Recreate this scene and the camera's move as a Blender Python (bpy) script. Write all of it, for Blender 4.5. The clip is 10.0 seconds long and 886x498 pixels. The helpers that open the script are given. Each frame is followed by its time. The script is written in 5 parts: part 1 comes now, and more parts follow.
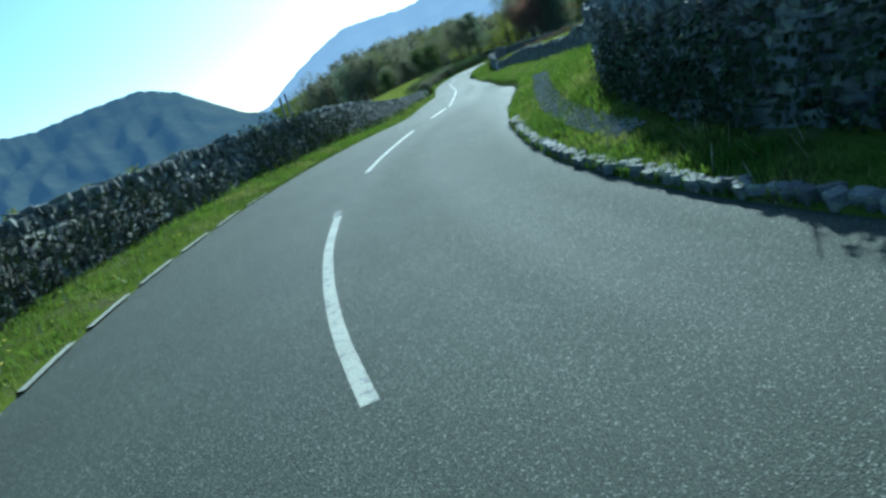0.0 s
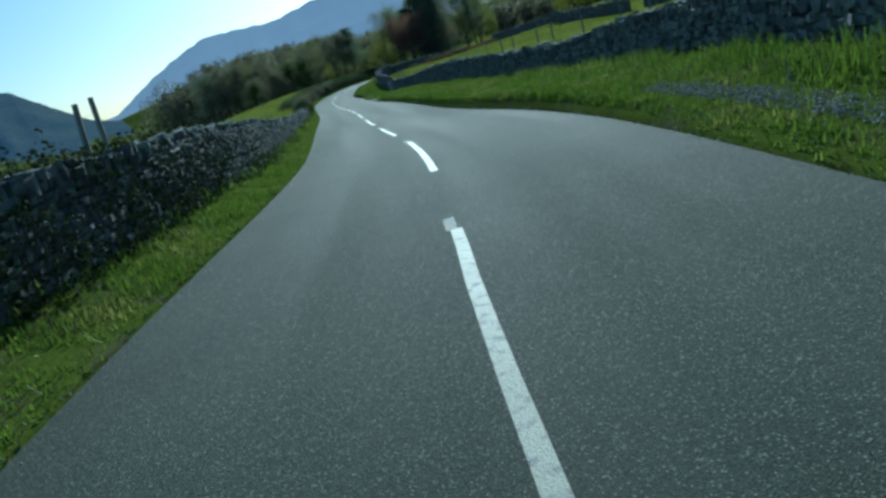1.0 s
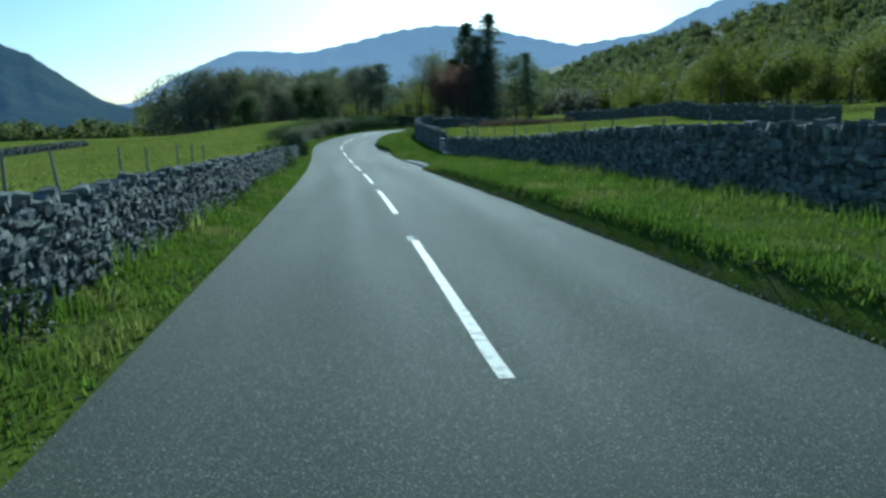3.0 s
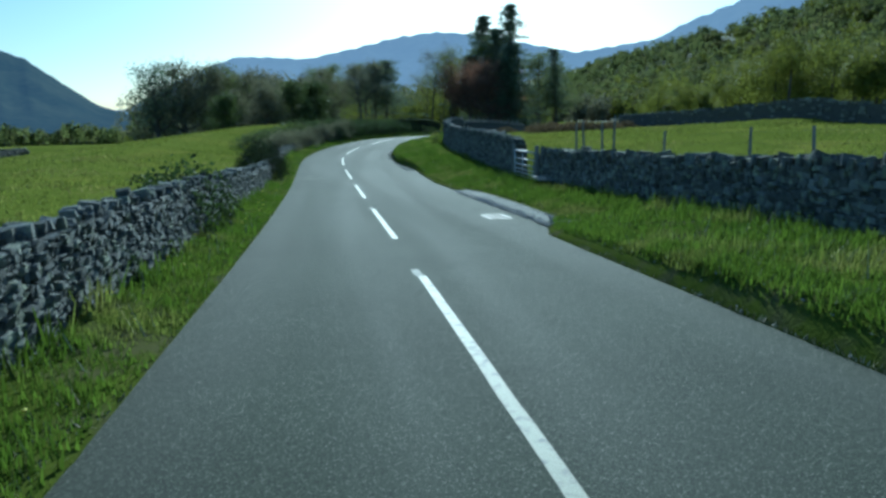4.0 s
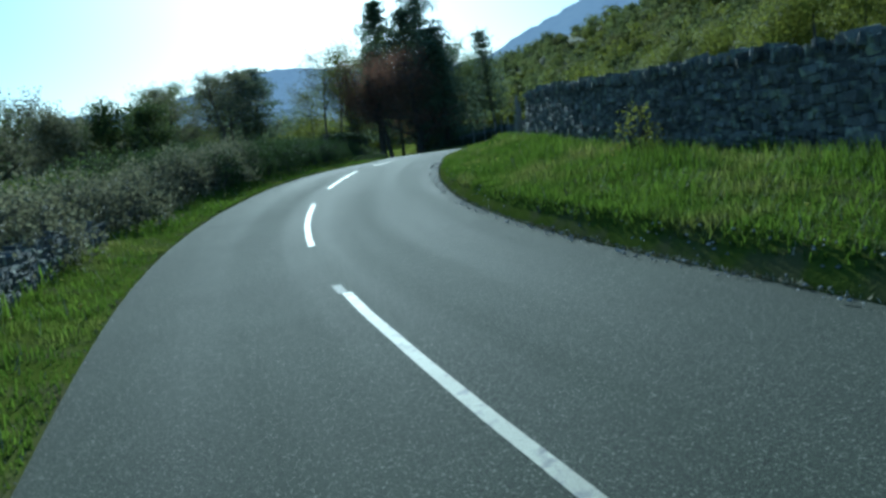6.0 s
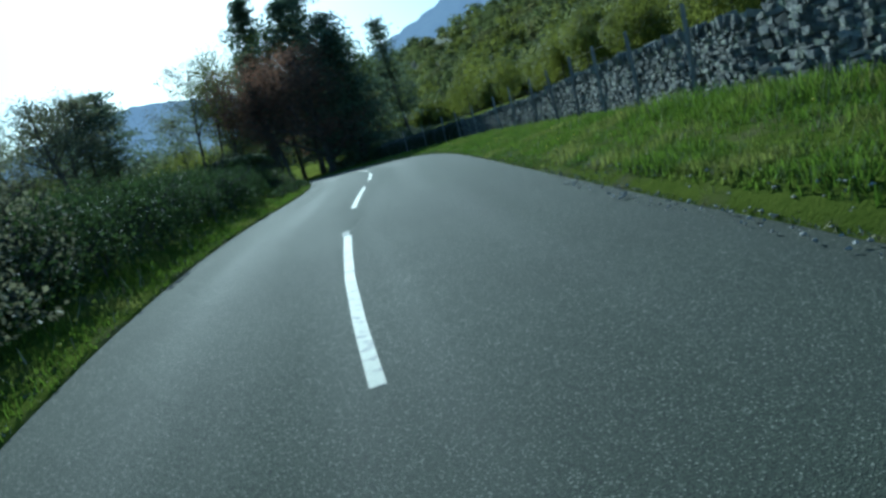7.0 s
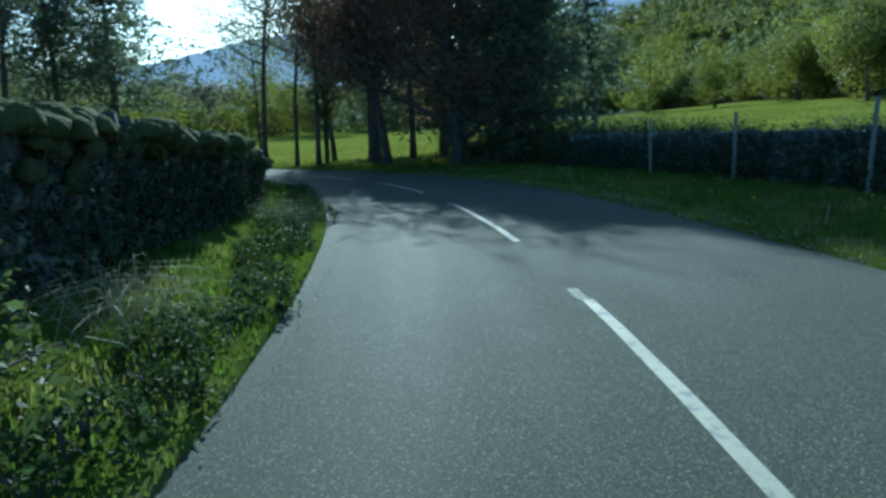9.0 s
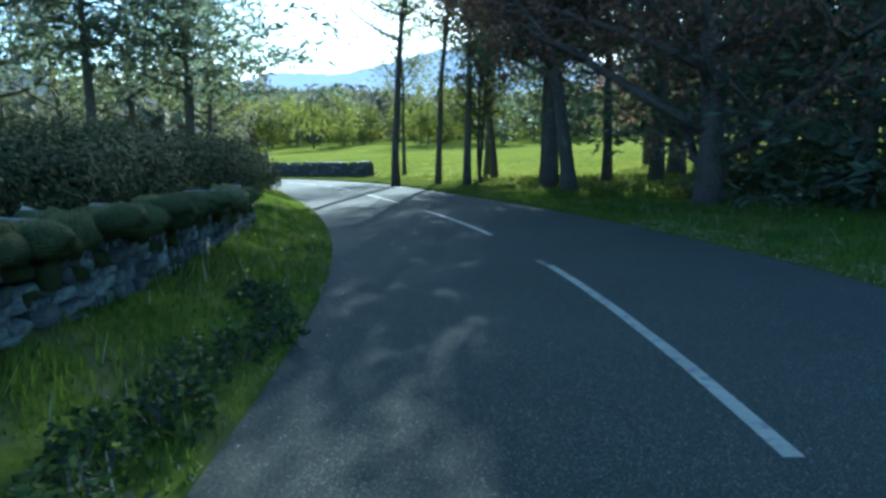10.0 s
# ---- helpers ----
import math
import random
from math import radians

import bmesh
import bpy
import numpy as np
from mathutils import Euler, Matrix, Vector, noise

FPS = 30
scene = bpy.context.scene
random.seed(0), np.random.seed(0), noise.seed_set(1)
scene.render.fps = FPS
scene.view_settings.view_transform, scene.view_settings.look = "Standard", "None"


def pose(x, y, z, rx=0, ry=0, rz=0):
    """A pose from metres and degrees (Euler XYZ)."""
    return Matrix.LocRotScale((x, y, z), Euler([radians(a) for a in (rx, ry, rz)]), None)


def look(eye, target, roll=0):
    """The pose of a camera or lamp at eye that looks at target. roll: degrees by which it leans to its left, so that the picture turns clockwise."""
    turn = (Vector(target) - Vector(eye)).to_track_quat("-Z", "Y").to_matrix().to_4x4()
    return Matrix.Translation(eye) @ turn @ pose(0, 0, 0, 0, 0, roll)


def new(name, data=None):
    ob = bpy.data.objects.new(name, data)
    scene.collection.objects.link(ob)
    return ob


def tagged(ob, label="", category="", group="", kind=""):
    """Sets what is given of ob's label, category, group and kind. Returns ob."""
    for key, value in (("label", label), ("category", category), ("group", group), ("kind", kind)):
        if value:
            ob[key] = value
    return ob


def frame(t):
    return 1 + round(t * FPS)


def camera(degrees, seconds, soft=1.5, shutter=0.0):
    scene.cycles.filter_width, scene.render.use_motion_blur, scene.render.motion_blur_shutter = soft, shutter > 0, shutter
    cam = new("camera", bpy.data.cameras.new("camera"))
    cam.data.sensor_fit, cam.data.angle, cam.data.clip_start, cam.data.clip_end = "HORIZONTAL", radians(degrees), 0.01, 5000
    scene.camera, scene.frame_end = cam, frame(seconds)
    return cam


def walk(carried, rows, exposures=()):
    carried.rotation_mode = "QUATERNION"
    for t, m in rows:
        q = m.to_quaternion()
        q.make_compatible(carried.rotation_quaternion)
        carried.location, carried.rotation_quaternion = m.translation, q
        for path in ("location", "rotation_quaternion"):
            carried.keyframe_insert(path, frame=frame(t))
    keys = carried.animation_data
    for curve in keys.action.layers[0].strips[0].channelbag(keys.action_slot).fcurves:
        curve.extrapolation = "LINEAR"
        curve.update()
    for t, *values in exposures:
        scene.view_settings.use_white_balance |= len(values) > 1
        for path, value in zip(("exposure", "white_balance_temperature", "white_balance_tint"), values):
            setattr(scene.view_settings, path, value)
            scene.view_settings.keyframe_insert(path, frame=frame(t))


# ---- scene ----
cam = camera(64.2, 10.0, soft=3.0)

# the ride: seconds, eye, heading (degrees from +x, left positive), pitch, lean to the right
RIDE = [
    (0.0, -3.11, 0.12, 1.37, -12.58, -14.26, 19.23),
    (0.5, 2.95, -0.13, 1.33, -19.05, -15.94, 19.02),
    (1.0, 8.87, -1.52, 1.43, -24.09, -15.91, 15.24),
    (1.5, 15.71, -3.74, 1.49, -27.98, -13.11, 5.79),
    (2.0, 22.95, -6.47, 1.23, -27.23, -12.14, 4.16),
    (2.5, 30.79, -9.18, 0.75, -27.48, -11.49, 0.28),
    (2.7, 33.99, -10.33, 0.61, -26.79, -11.16, 0.65),
    (3.8, 53.90, -17.01, -0.01, -25.81, -10.82, 0.29),
    (4.0, 57.44, -18.14, -0.07, -26.48, -10.38, 0.46),
    (4.5, 66.26, -20.79, -0.44, -28.18, -7.08, 0.42),
    (5.0, 75.32, -23.36, -0.75, -29.77, -8.34, 2.63),
    (5.5, 84.34, -25.96, -1.02, -31.41, -8.82, 4.54),
    (6.0, 93.13, -28.77, -0.95, -37.31, -8.89, 7.62),
    (6.2, 96.42, -30.03, -0.94, -40.76, -8.63, 10.37),
    (7.3, 111.15, -38.62, -0.34, -47.05, -10.34, 13.99),
    (7.5, 113.83, -40.60, -0.13, -48.63, -10.00, 11.77),
    (8.0, 119.37, -45.33, -0.06, -45.59, -9.04, 5.35),
    (8.5, 124.92, -50.41, -0.19, -43.27, -10.75, 4.77),
    (9.0, 130.58, -55.14, -0.32, -37.35, -10.30, 2.33),
    (9.5, 136.77, -59.56, -0.44, -30.41, -9.44, 0.78),
    (10.0, 143.19, -63.18, -0.68, -23.46, -9.11, 0.76),
]


def ride_pose(x, y, z, heading, pitch, lean):
    h, p = radians(heading), radians(pitch)
    way = Vector((math.cos(h) * math.cos(p), math.sin(h) * math.cos(p), math.sin(p)))
    return look((x, y, z), Vector((x, y, z)) + way, -lean)


walk(cam, [(r[0], ride_pose(*r[1:])) for r in RIDE],
     exposures=[(0.0, 0.8, 4700, -14.0), (0.5, 0.02, 4700, -14.0), (1.0, -0.06, 4700, -14.0), (2.0, 0.12, 4700, -14.0), (6.0, 0.15, 4700, -14.0), (8.0, 0.32, 4700, -14.0), (9.0, 0.58, 4700, -14.0), (9.5, 0.95, 4700, -13.0), (10.0, 1.65, 4800, -6.0)])

# ---- daylight ----
SUN_AZ, SUN_EL = -30.0, 24.0
world = bpy.data.worlds.new("sky")
scene.world = world
world.use_nodes = True
wn = world.node_tree.nodes
sky = wn.new("ShaderNodeTexSky")
sky.sky_type, sky.sun_disc = "NISHITA", False
sky.sun_elevation, sky.sun_rotation = radians(SUN_EL), radians(90 - SUN_AZ)
sky.altitude, sky.air_density, sky.dust_density, sky.ozone_density = 100, 1.0, 0.9, 3.2
wn["Background"].inputs["Strength"].default_value = 0.098
world.node_tree.links.new(sky.outputs["Color"], wn["Background"].inputs["Color"])
sun = new("sun", bpy.data.lights.new("sun", "SUN"))
sun.data.energy, sun.data.angle, sun.data.color = 5.0, radians(0.6), (1.0, 0.93, 0.82)
sun_way = Vector((math.cos(radians(SUN_AZ)) * math.cos(radians(SUN_EL)),
                  math.sin(radians(SUN_AZ)) * math.cos(radians(SUN_EL)), math.sin(radians(SUN_EL))))
sun.matrix_world = look(sun_way * 200, (0, 0, 0))

# ---- materials ----


def rgb(c):
    return (c[0], c[1], c[2], 1.0)


def surface(name, c1, c2, scale=3.0, fine=40.0, rough=0.85, bump=0.3, bump_scale=30.0, island=0.0, obj=0.0,
            through_light=0.0, spot=None, spot_scale=2.0, metal=0.0, spec=0.35, distance=0.02):
    """Two-scale mottled material in object metres; island / obj: brightness spread per piece."""
    m = bpy.data.materials.new(name)
    m.use_nodes = True
    t = m.node_tree
    n, link = t.nodes, t.links.new
    b = n["Principled BSDF"]
    co = n.new("ShaderNodeTexCoord")
    big = n.new("ShaderNodeTexNoise")
    big.inputs["Scale"].default_value, big.inputs["Detail"].default_value = scale, 6
    small = n.new("ShaderNodeTexNoise")
    small.inputs["Scale"].default_value, small.inputs["Detail"].default_value = fine, 4
    link(co.outputs["Object"], big.inputs["Vector"])
    link(co.outputs["Object"], small.inputs["Vector"])
    add = n.new("ShaderNodeMath")
    add.operation = "MULTIPLY_ADD"
    link(small.outputs["Fac"], add.inputs[0])
    add.inputs[1].default_value = 0.5
    half = n.new("ShaderNodeMath")
    half.operation = "MULTIPLY"
    link(big.outputs["Fac"], half.inputs[0])
    half.inputs[1].default_value = 0.5
    link(half.outputs[0], add.inputs[2])
    ramp = n.new("ShaderNodeMapRange")
    ramp.inputs["From Min"].default_value, ramp.inputs["From Max"].default_value = 0.33, 0.67
    link(add.outputs[0], ramp.inputs["Value"])
    mix = n.new("ShaderNodeMix")
    mix.data_type = "RGBA"
    mix.inputs["A"].default_value, mix.inputs["B"].default_value = rgb(c1), rgb(c2)
    link(ramp.outputs[0], mix.inputs["Factor"])
    col = mix.outputs["Result"]
    if spot:
        sn = n.new("ShaderNodeTexNoise")
        sn.inputs["Scale"].default_value, sn.inputs["Detail"].default_value = spot_scale, 5
        link(co.outputs["Object"], sn.inputs["Vector"])
        sr = n.new("ShaderNodeMapRange")
        sr.inputs["From Min"].default_value, sr.inputs["From Max"].default_value = 0.52, 0.66
        link(sn.outputs["Fac"], sr.inputs["Value"])
        sm = n.new("ShaderNodeMix")
        sm.data_type = "RGBA"
        sm.inputs["B"].default_value = rgb(spot)
        link(sr.outputs[0], sm.inputs["Factor"])
        link(col, sm.inputs["A"])
        col = sm.outputs["Result"]
    for amount, node, out in ((island, "ShaderNodeNewGeometry", "Random Per Island"), (obj, "ShaderNodeObjectInfo", "Random")):
        if amount:
            g = n.new(node)
            mr = n.new("ShaderNodeMapRange")
            mr.inputs["To Min"].default_value, mr.inputs["To Max"].default_value = 1 - amount, 1 + amount
            link(g.outputs[out], mr.inputs["Value"])
            mu = n.new("ShaderNodeVectorMath")
            mu.operation = "SCALE"
            link(col, mu.inputs[0])
            link(mr.outputs[0], mu.inputs["Scale"])
            col = mu.outputs[0]
    link(col, b.inputs["Base Color"])
    b.inputs["Roughness"].default_value, b.inputs["Metallic"].default_value = rough, metal
    b.inputs["Specular IOR Level"].default_value = spec
    if bump:
        bn = n.new("ShaderNodeTexNoise")
        bn.inputs["Scale"].default_value, bn.inputs["Detail"].default_value = bump_scale, 6
        link(co.outputs["Object"], bn.inputs["Vector"])
        bp = n.new("ShaderNodeBump")
        bp.inputs["Strength"].default_value, bp.inputs["Distance"].default_value = bump, distance
        link(bn.outputs["Fac"], bp.inputs["Height"])
        link(bp.outputs["Normal"], b.inputs["Normal"])
    if through_light:
        tr = n.new("ShaderNodeBsdfTranslucent")
        link(col, tr.inputs["Color"])
        ms = n.new("ShaderNodeMixShader")
        ms.inputs["Fac"].default_value = through_light
        link(b.outputs["BSDF"], ms.inputs[1])
        link(tr.outputs["BSDF"], ms.inputs[2])
        link(ms.outputs[0], n["Material Output"].inputs["Surface"])
    return m


def asphalt_material():
    m = bpy.data.materials.new("asphalt")
    m.use_nodes = True
    t = m.node_tree
    n, link = t.nodes, t.links.new
    b = n["Principled BSDF"]
    co = n.new("ShaderNodeTexCoord")
    uv = n.new("ShaderNodeUVMap")
    chips = n.new("ShaderNodeTexVoronoi")
    chips.inputs["Scale"].default_value = 135
    link(co.outputs["Object"], chips.inputs["Vector"])
    patch = n.new("ShaderNodeTexNoise")
    patch.inputs["Scale"].default_value, patch.inputs["Detail"].default_value = 0.7, 6
    link(co.outputs["Object"], patch.inputs["Vector"])
    streak_map = n.new("ShaderNodeMapping")
    streak_map.inputs["Scale"].default_value = (1.1, 0.05, 1)
    link(uv.outputs["UV"], streak_map.inputs["Vector"])
    streak = n.new("ShaderNodeTexNoise")
    streak.inputs["Scale"].default_value, streak.inputs["Detail"].default_value = 1.0, 4
    link(streak_map.outputs[0], streak.inputs["Vector"])
    # stone chips: each cell its own grey
    cr = n.new("ShaderNodeValToRGB")
    cr.color_ramp.elements[0].color, cr.color_ramp.elements[1].color = (0.019, 0.024, 0.016, 1), (0.057, 0.067, 0.05, 1)
    e = cr.color_ramp.elements.new(0.9)
    e.color = (0.053, 0.063, 0.041, 1)
    cr.color_ramp.elements[-1].color = (0.2, 0.205, 0.16, 1)
    sep = n.new("ShaderNodeSeparateColor")
    link(chips.outputs["Color"], sep.inputs[0])
    link(sep.outputs[0], cr.inputs["Fac"])
    sc = n.new("ShaderNodeMapRange")
    sc.inputs["From Min"].default_value, sc.inputs["From Max"].default_value = 0.3, 0.7
    sc.inputs["To Min"].default_value, sc.inputs["To Max"].default_value = 0.78, 1.25
    ad = n.new("ShaderNodeMath")
    ad.operation = "ADD"
    link(patch.outputs["Fac"], ad.inputs[0])
    link(streak.outputs["Fac"], ad.inputs[1])
    hv = n.new("ShaderNodeMath")
    hv.operation = "MULTIPLY"
    hv.inputs[1].default_value = 0.5
    link(ad.outputs[0], hv.inputs[0])
    link(hv.outputs[0], sc.inputs["Value"])
    mu = n.new("ShaderNodeVectorMath")
    mu.operation = "SCALE"
    link(cr.outputs[0], mu.inputs[0])
    link(sc.outputs[0], mu.inputs["Scale"])
    link(mu.outputs[0], b.inputs["Base Color"])
    rr = n.new("ShaderNodeMapRange")
    rr.inputs["From Min"].default_value, rr.inputs["From Max"].default_value = 0.35, 0.65
    rr.inputs["To Min"].default_value, rr.inputs["To Max"].default_value = 0.86, 0.95
    link(streak.outputs["Fac"], rr.inputs["Value"])
    link(rr.outputs[0], b.inputs["Roughness"])
    b.inputs["Specular IOR Level"].default_value = 0.34
    bp = n.new("ShaderNodeBump")
    bp.inputs["Strength"].default_value, bp.inputs["Distance"].default_value = 0.8, 0.004
    link(chips.outputs["Distance"], bp.inputs["Height"])
    link(bp.outputs["Normal"], b.inputs["Normal"])
    return m


ASPHALT = asphalt_material()
OLD_PAINT = surface("faded_road_paint", (0.2, 0.205, 0.165), (0.12, 0.125, 0.1), 2.0, 90, 0.7, 0.5, 80, spot=(0.08, 0.085, 0.07), spot_scale=14)
PAINT = surface("worn_white_paint", (0.45, 0.44, 0.33), (0.29, 0.28, 0.21), 2.0, 90, 0.6, 0.5, 80, spot=(0.2, 0.2, 0.18), spot_scale=11)
STONE = surface("slate_stone", (0.07, 0.075, 0.07), (0.185, 0.185, 0.165), 5.0, 34, 0.85, 0.9, 22, island=0.5, spot=(0.24, 0.25, 0.17), spot_scale=7)
STONE_PIECE = surface("slate_stone_piece", (0.07, 0.075, 0.07), (0.185, 0.185, 0.165), 0.9, 6, 0.85, 0.9, 5, obj=0.5, spot=(0.24, 0.25, 0.17), spot_scale=1.4)
CORE = surface("wall_hearting", (0.05, 0.05, 0.048), (0.11, 0.11, 0.1), 6.0, 40, 0.95, 0.6, 20)
MOSS = surface("moss", (0.065, 0.08, 0.026), (0.16, 0.165, 0.07), 3.0, 30, 0.95, 1.0, 22, through_light=0.2, spec=0.05, distance=0.05)
GROUND = surface("pasture", (0.125, 0.15, 0.022), (0.2, 0.22, 0.04), 0.1, 2.2, 0.95, 1.0, 5, spot=(0.22, 0.22, 0.04), spot_scale=0.22, spec=0.0, distance=0.1)
VERGE = surface("verge_turf", (0.06, 0.08, 0.012), (0.11, 0.13, 0.022), 1.2, 14, 0.95, 0.6, 30, spot=(0.1, 0.1, 0.04), spot_scale=1.5, spec=0.0, distance=0.02)
GRASS = surface("grass_blades", (0.068, 0.115, 0.012), (0.13, 0.185, 0.022), 0.6, 5, 0.7, 0, island=0.45, through_light=0.55, spec=0.25, spot=(0.19, 0.2, 0.05), spot_scale=0.7)
SWARD = surface("cropped_grass", (0.125, 0.15, 0.022), (0.2, 0.225, 0.042), 0.15, 2, 0.8, 0, island=0.3, through_light=0.55, spec=0.1, spot=(0.22, 0.21, 0.06), spot_scale=0.3)
STRAW = surface("dry_stems", (0.3, 0.26, 0.15), (0.42, 0.37, 0.24), 3, 20, 0.8, 0, island=0.3)
GRAVEL = surface("gravel", (0.24, 0.23, 0.205), (0.42, 0.4, 0.36), 2, 30, 0.95, 0.8, 45, island=0.4)
LEAF = surface("hedge_leaves", (0.03, 0.052, 0.016), (0.072, 0.1, 0.03), 1.5, 8, 0.7, 0, island=0.5, through_light=0.35, spec=0.2)
LEAF_HEDGE = surface("clipped_hedge_leaves", (0.026, 0.038, 0.018), (0.052, 0.066, 0.028), 1.5, 8, 0.95, 0, island=0.5, through_light=0.15, spec=0.05)
LEAF_DARK = surface("dark_leaves", (0.05, 0.075, 0.022), (0.1, 0.125, 0.038), 1.0, 6, 0.6, 0, island=0.5, through_light=0.45, spec=0.3)
LEAF_SPRING = surface("spring_leaves", (0.13, 0.15, 0.023), (0.23, 0.235, 0.045), 0.13, 2, 0.7, 0, island=0.18, through_light=0.5, spec=0.3)
LEAF_WOOD = surface("wood_leaves", (0.1, 0.125, 0.042), (0.18, 0.2, 0.065), 0.11, 0.5, 0.8, 0, island=0.12, through_light=0.62, spec=0.3, spot=(0.14, 0.135, 0.05), spot_scale=0.04)
LEAF_COPPER = surface("copper_leaves", (0.15, 0.085, 0.058), (0.24, 0.135, 0.085), 0.5, 4, 0.6, 0, island=0.4, through_light=0.6, spec=0.4)
BRACKEN = surface("dead_bracken_fronds", (0.1, 0.075, 0.04), (0.19, 0.14, 0.075), 0.8, 6, 0.9, 0, island=0.4, through_light=0.3, spec=0.1)
DUST = surface("dusty_asphalt", (0.1, 0.105, 0.09), (0.17, 0.17, 0.15), 3, 60, 0.9, 0.4, 80)
LEAF_GREY = surface("budding_leaves", (0.13, 0.13, 0.075), (0.22, 0.21, 0.12), 0.3, 3, 0.7, 0, island=0.4, through_light=0.4)
NEEDLE = surface("needles", (0.09, 0.12, 0.075), (0.15, 0.18, 0.11), 0.6, 6, 0.6, 0, island=0.5, through_light=0.6)
BARK = surface("bark", (0.06, 0.05, 0.04), (0.13, 0.115, 0.095), 2, 14, 0.95, 0.9, 14, distance=0.03)
POST = surface("weathered_post", (0.16, 0.15, 0.13), (0.27, 0.26, 0.23), 5, 40, 0.9, 0.5, 40, obj=0.2)
STEEL = surface("galvanised_steel", (0.45, 0.46, 0.46), (0.6, 0.6, 0.59), 8, 60, 0.58, 0.1, 60, metal=0.85)
IRON = surface("cast_iron", (0.05, 0.045, 0.04), (0.1, 0.09, 0.08), 10, 60, 0.6, 0.4, 60, metal=0.6)
WIRE = surface("rusty_wire", (0.1, 0.09, 0.08), (0.18, 0.16, 0.14), 8, 60, 0.9, 0, spec=0.1)
FLOWER = surface("dandelion_yellow", (0.75, 0.6, 0.04), (0.8, 0.7, 0.1), 10, 60, 0.7, 0)
WHITEWASH = surface("whitewash", (0.7, 0.7, 0.68), (0.8, 0.8, 0.78), 1, 10, 0.8, 0.2, 10)
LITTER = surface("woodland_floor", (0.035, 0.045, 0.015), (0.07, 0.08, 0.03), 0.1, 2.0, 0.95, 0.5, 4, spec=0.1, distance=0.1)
SLATE = surface("roof_slate", (0.07, 0.075, 0.085), (0.12, 0.125, 0.135), 2, 10, 0.6, 0.2, 10)


def haze_glow_material(name, c1, c2, glow, strength, scale):
    """A far fell: dim slopes, the haze of kilometres of bright air put in as emission."""
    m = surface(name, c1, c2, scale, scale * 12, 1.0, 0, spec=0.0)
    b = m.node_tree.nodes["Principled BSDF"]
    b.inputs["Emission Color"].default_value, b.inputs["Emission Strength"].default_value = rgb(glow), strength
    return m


# the slopes' own bluish emission stands in for distance haze
FELL = haze_glow_material("fell", (0.04, 0.055, 0.05), (0.09, 0.1, 0.08), (0.24, 0.3, 0.42), 0.78, 0.004)
FELL_NEAR = haze_glow_material("near_fell", (0.02, 0.03, 0.022), (0.065, 0.07, 0.045), (0.085, 0.15, 0.27), 0.3, 0.009)

# ---- the road's line: curvature and slope every 4.5 m ----
KAP = [-0.0507, -0.0506, -0.0506, -0.0505, -0.0502, -0.0494, -0.0473, -0.0418, -0.0281, -0.0037, 0.0133, 0.0103,
    0.0023, -0.0002, 0.0001, -0.001, -0.0003, 0.0008, 0.0013, 0.0011, 0.0006, 0.0011, 0.0014, 0.0003, 0.0005,
    0.0009, 0.001, -0.0006, -0.004, -0.0142, -0.0261, -0.0261, -0.0183, -0.0121, -0.0068, -0.0012, 0.0047,
    0.0094, 0.0128, 0.0142, 0.0148, 0.0158, 0.0185, 0.0212, 0.0181, 0.0116, 0.0049, -0.0008, 0.004, 0.012,
    0.024, 0.03, 0.03]
SLOPE = [0.0001, 0.0001, 0.0002, 0.0002, 0.0002, 0.0002, 0.0002, 0.0019, 0.0020, -0.0106, -0.0325, -0.0471,
    -0.0504, -0.0427, -0.0311, -0.0267, -0.0287, -0.0302, -0.0310, -0.0325, -0.0350, -0.0361, -0.0348, -0.0326,
    -0.0273, -0.0182, -0.0079, 0.0010, 0.0147, 0.0174, 0.0303, 0.0427, 0.0417, 0.0253, 0.0041, -0.0064,
    -0.0077, -0.0057, -0.0106, -0.0182, -0.0228, -0.0203, -0.0203, -0.0265, -0.0276, -0.0281, -0.0279, -0.0287,
    -0.0306, -0.0332, -0.0340, -0.0284, -0.0237]
KNOT = np.arange(53) * 4.5 - 27
S_ALL = np.arange(-45, 262, 0.5)
kap_all, slope_all = np.interp(S_ALL, KNOT, KAP), np.interp(S_ALL, KNOT, SLOPE)


def running(v):
    out = np.concatenate([[0], np.cumsum((v[1:] + v[:-1]) / 2 * 0.5)])
    return out - np.interp(0, S_ALL, out)


HEAD = running(kap_all)
RX, RY, RZ = running(np.cos(HEAD)), running(np.sin(HEAD)), running(slope_all)
WIDE_S = np.arange(14) * 18 - 27
WIDE_L = [2.7, 2.72, 2.68, 2.4, 2.43, 2.4, 2.4, 2.4, 2.4, 2.45, 2.7, 2.75, 2.73, 2.72]
WIDE_R = [2.56, 2.55, 2.53, 2.62, 2.66, 2.62, 2.75, 2.88, 2.95, 3.0, 3.01, 2.92, 2.88, 2.86]


def ss(v):
    v = np.clip(v, 0, 1)
    return v * v * (3 - 2 * v)


def wl(s):
    return np.interp(s, WIDE_S, WIDE_L)


def wr(s):
    return np.interp(s, WIDE_S, WIDE_R) + 0.08 * (1 - ss((s - 9) / 4)) + np.interp(s, [72, 74.5, 78, 81.5, 84, 87, 90, 93, 95.5, 100], [0, 0.75, 0.85, 0.8, 0.38, 0.28, 0.36, 0.45, 0.55, 0.1])


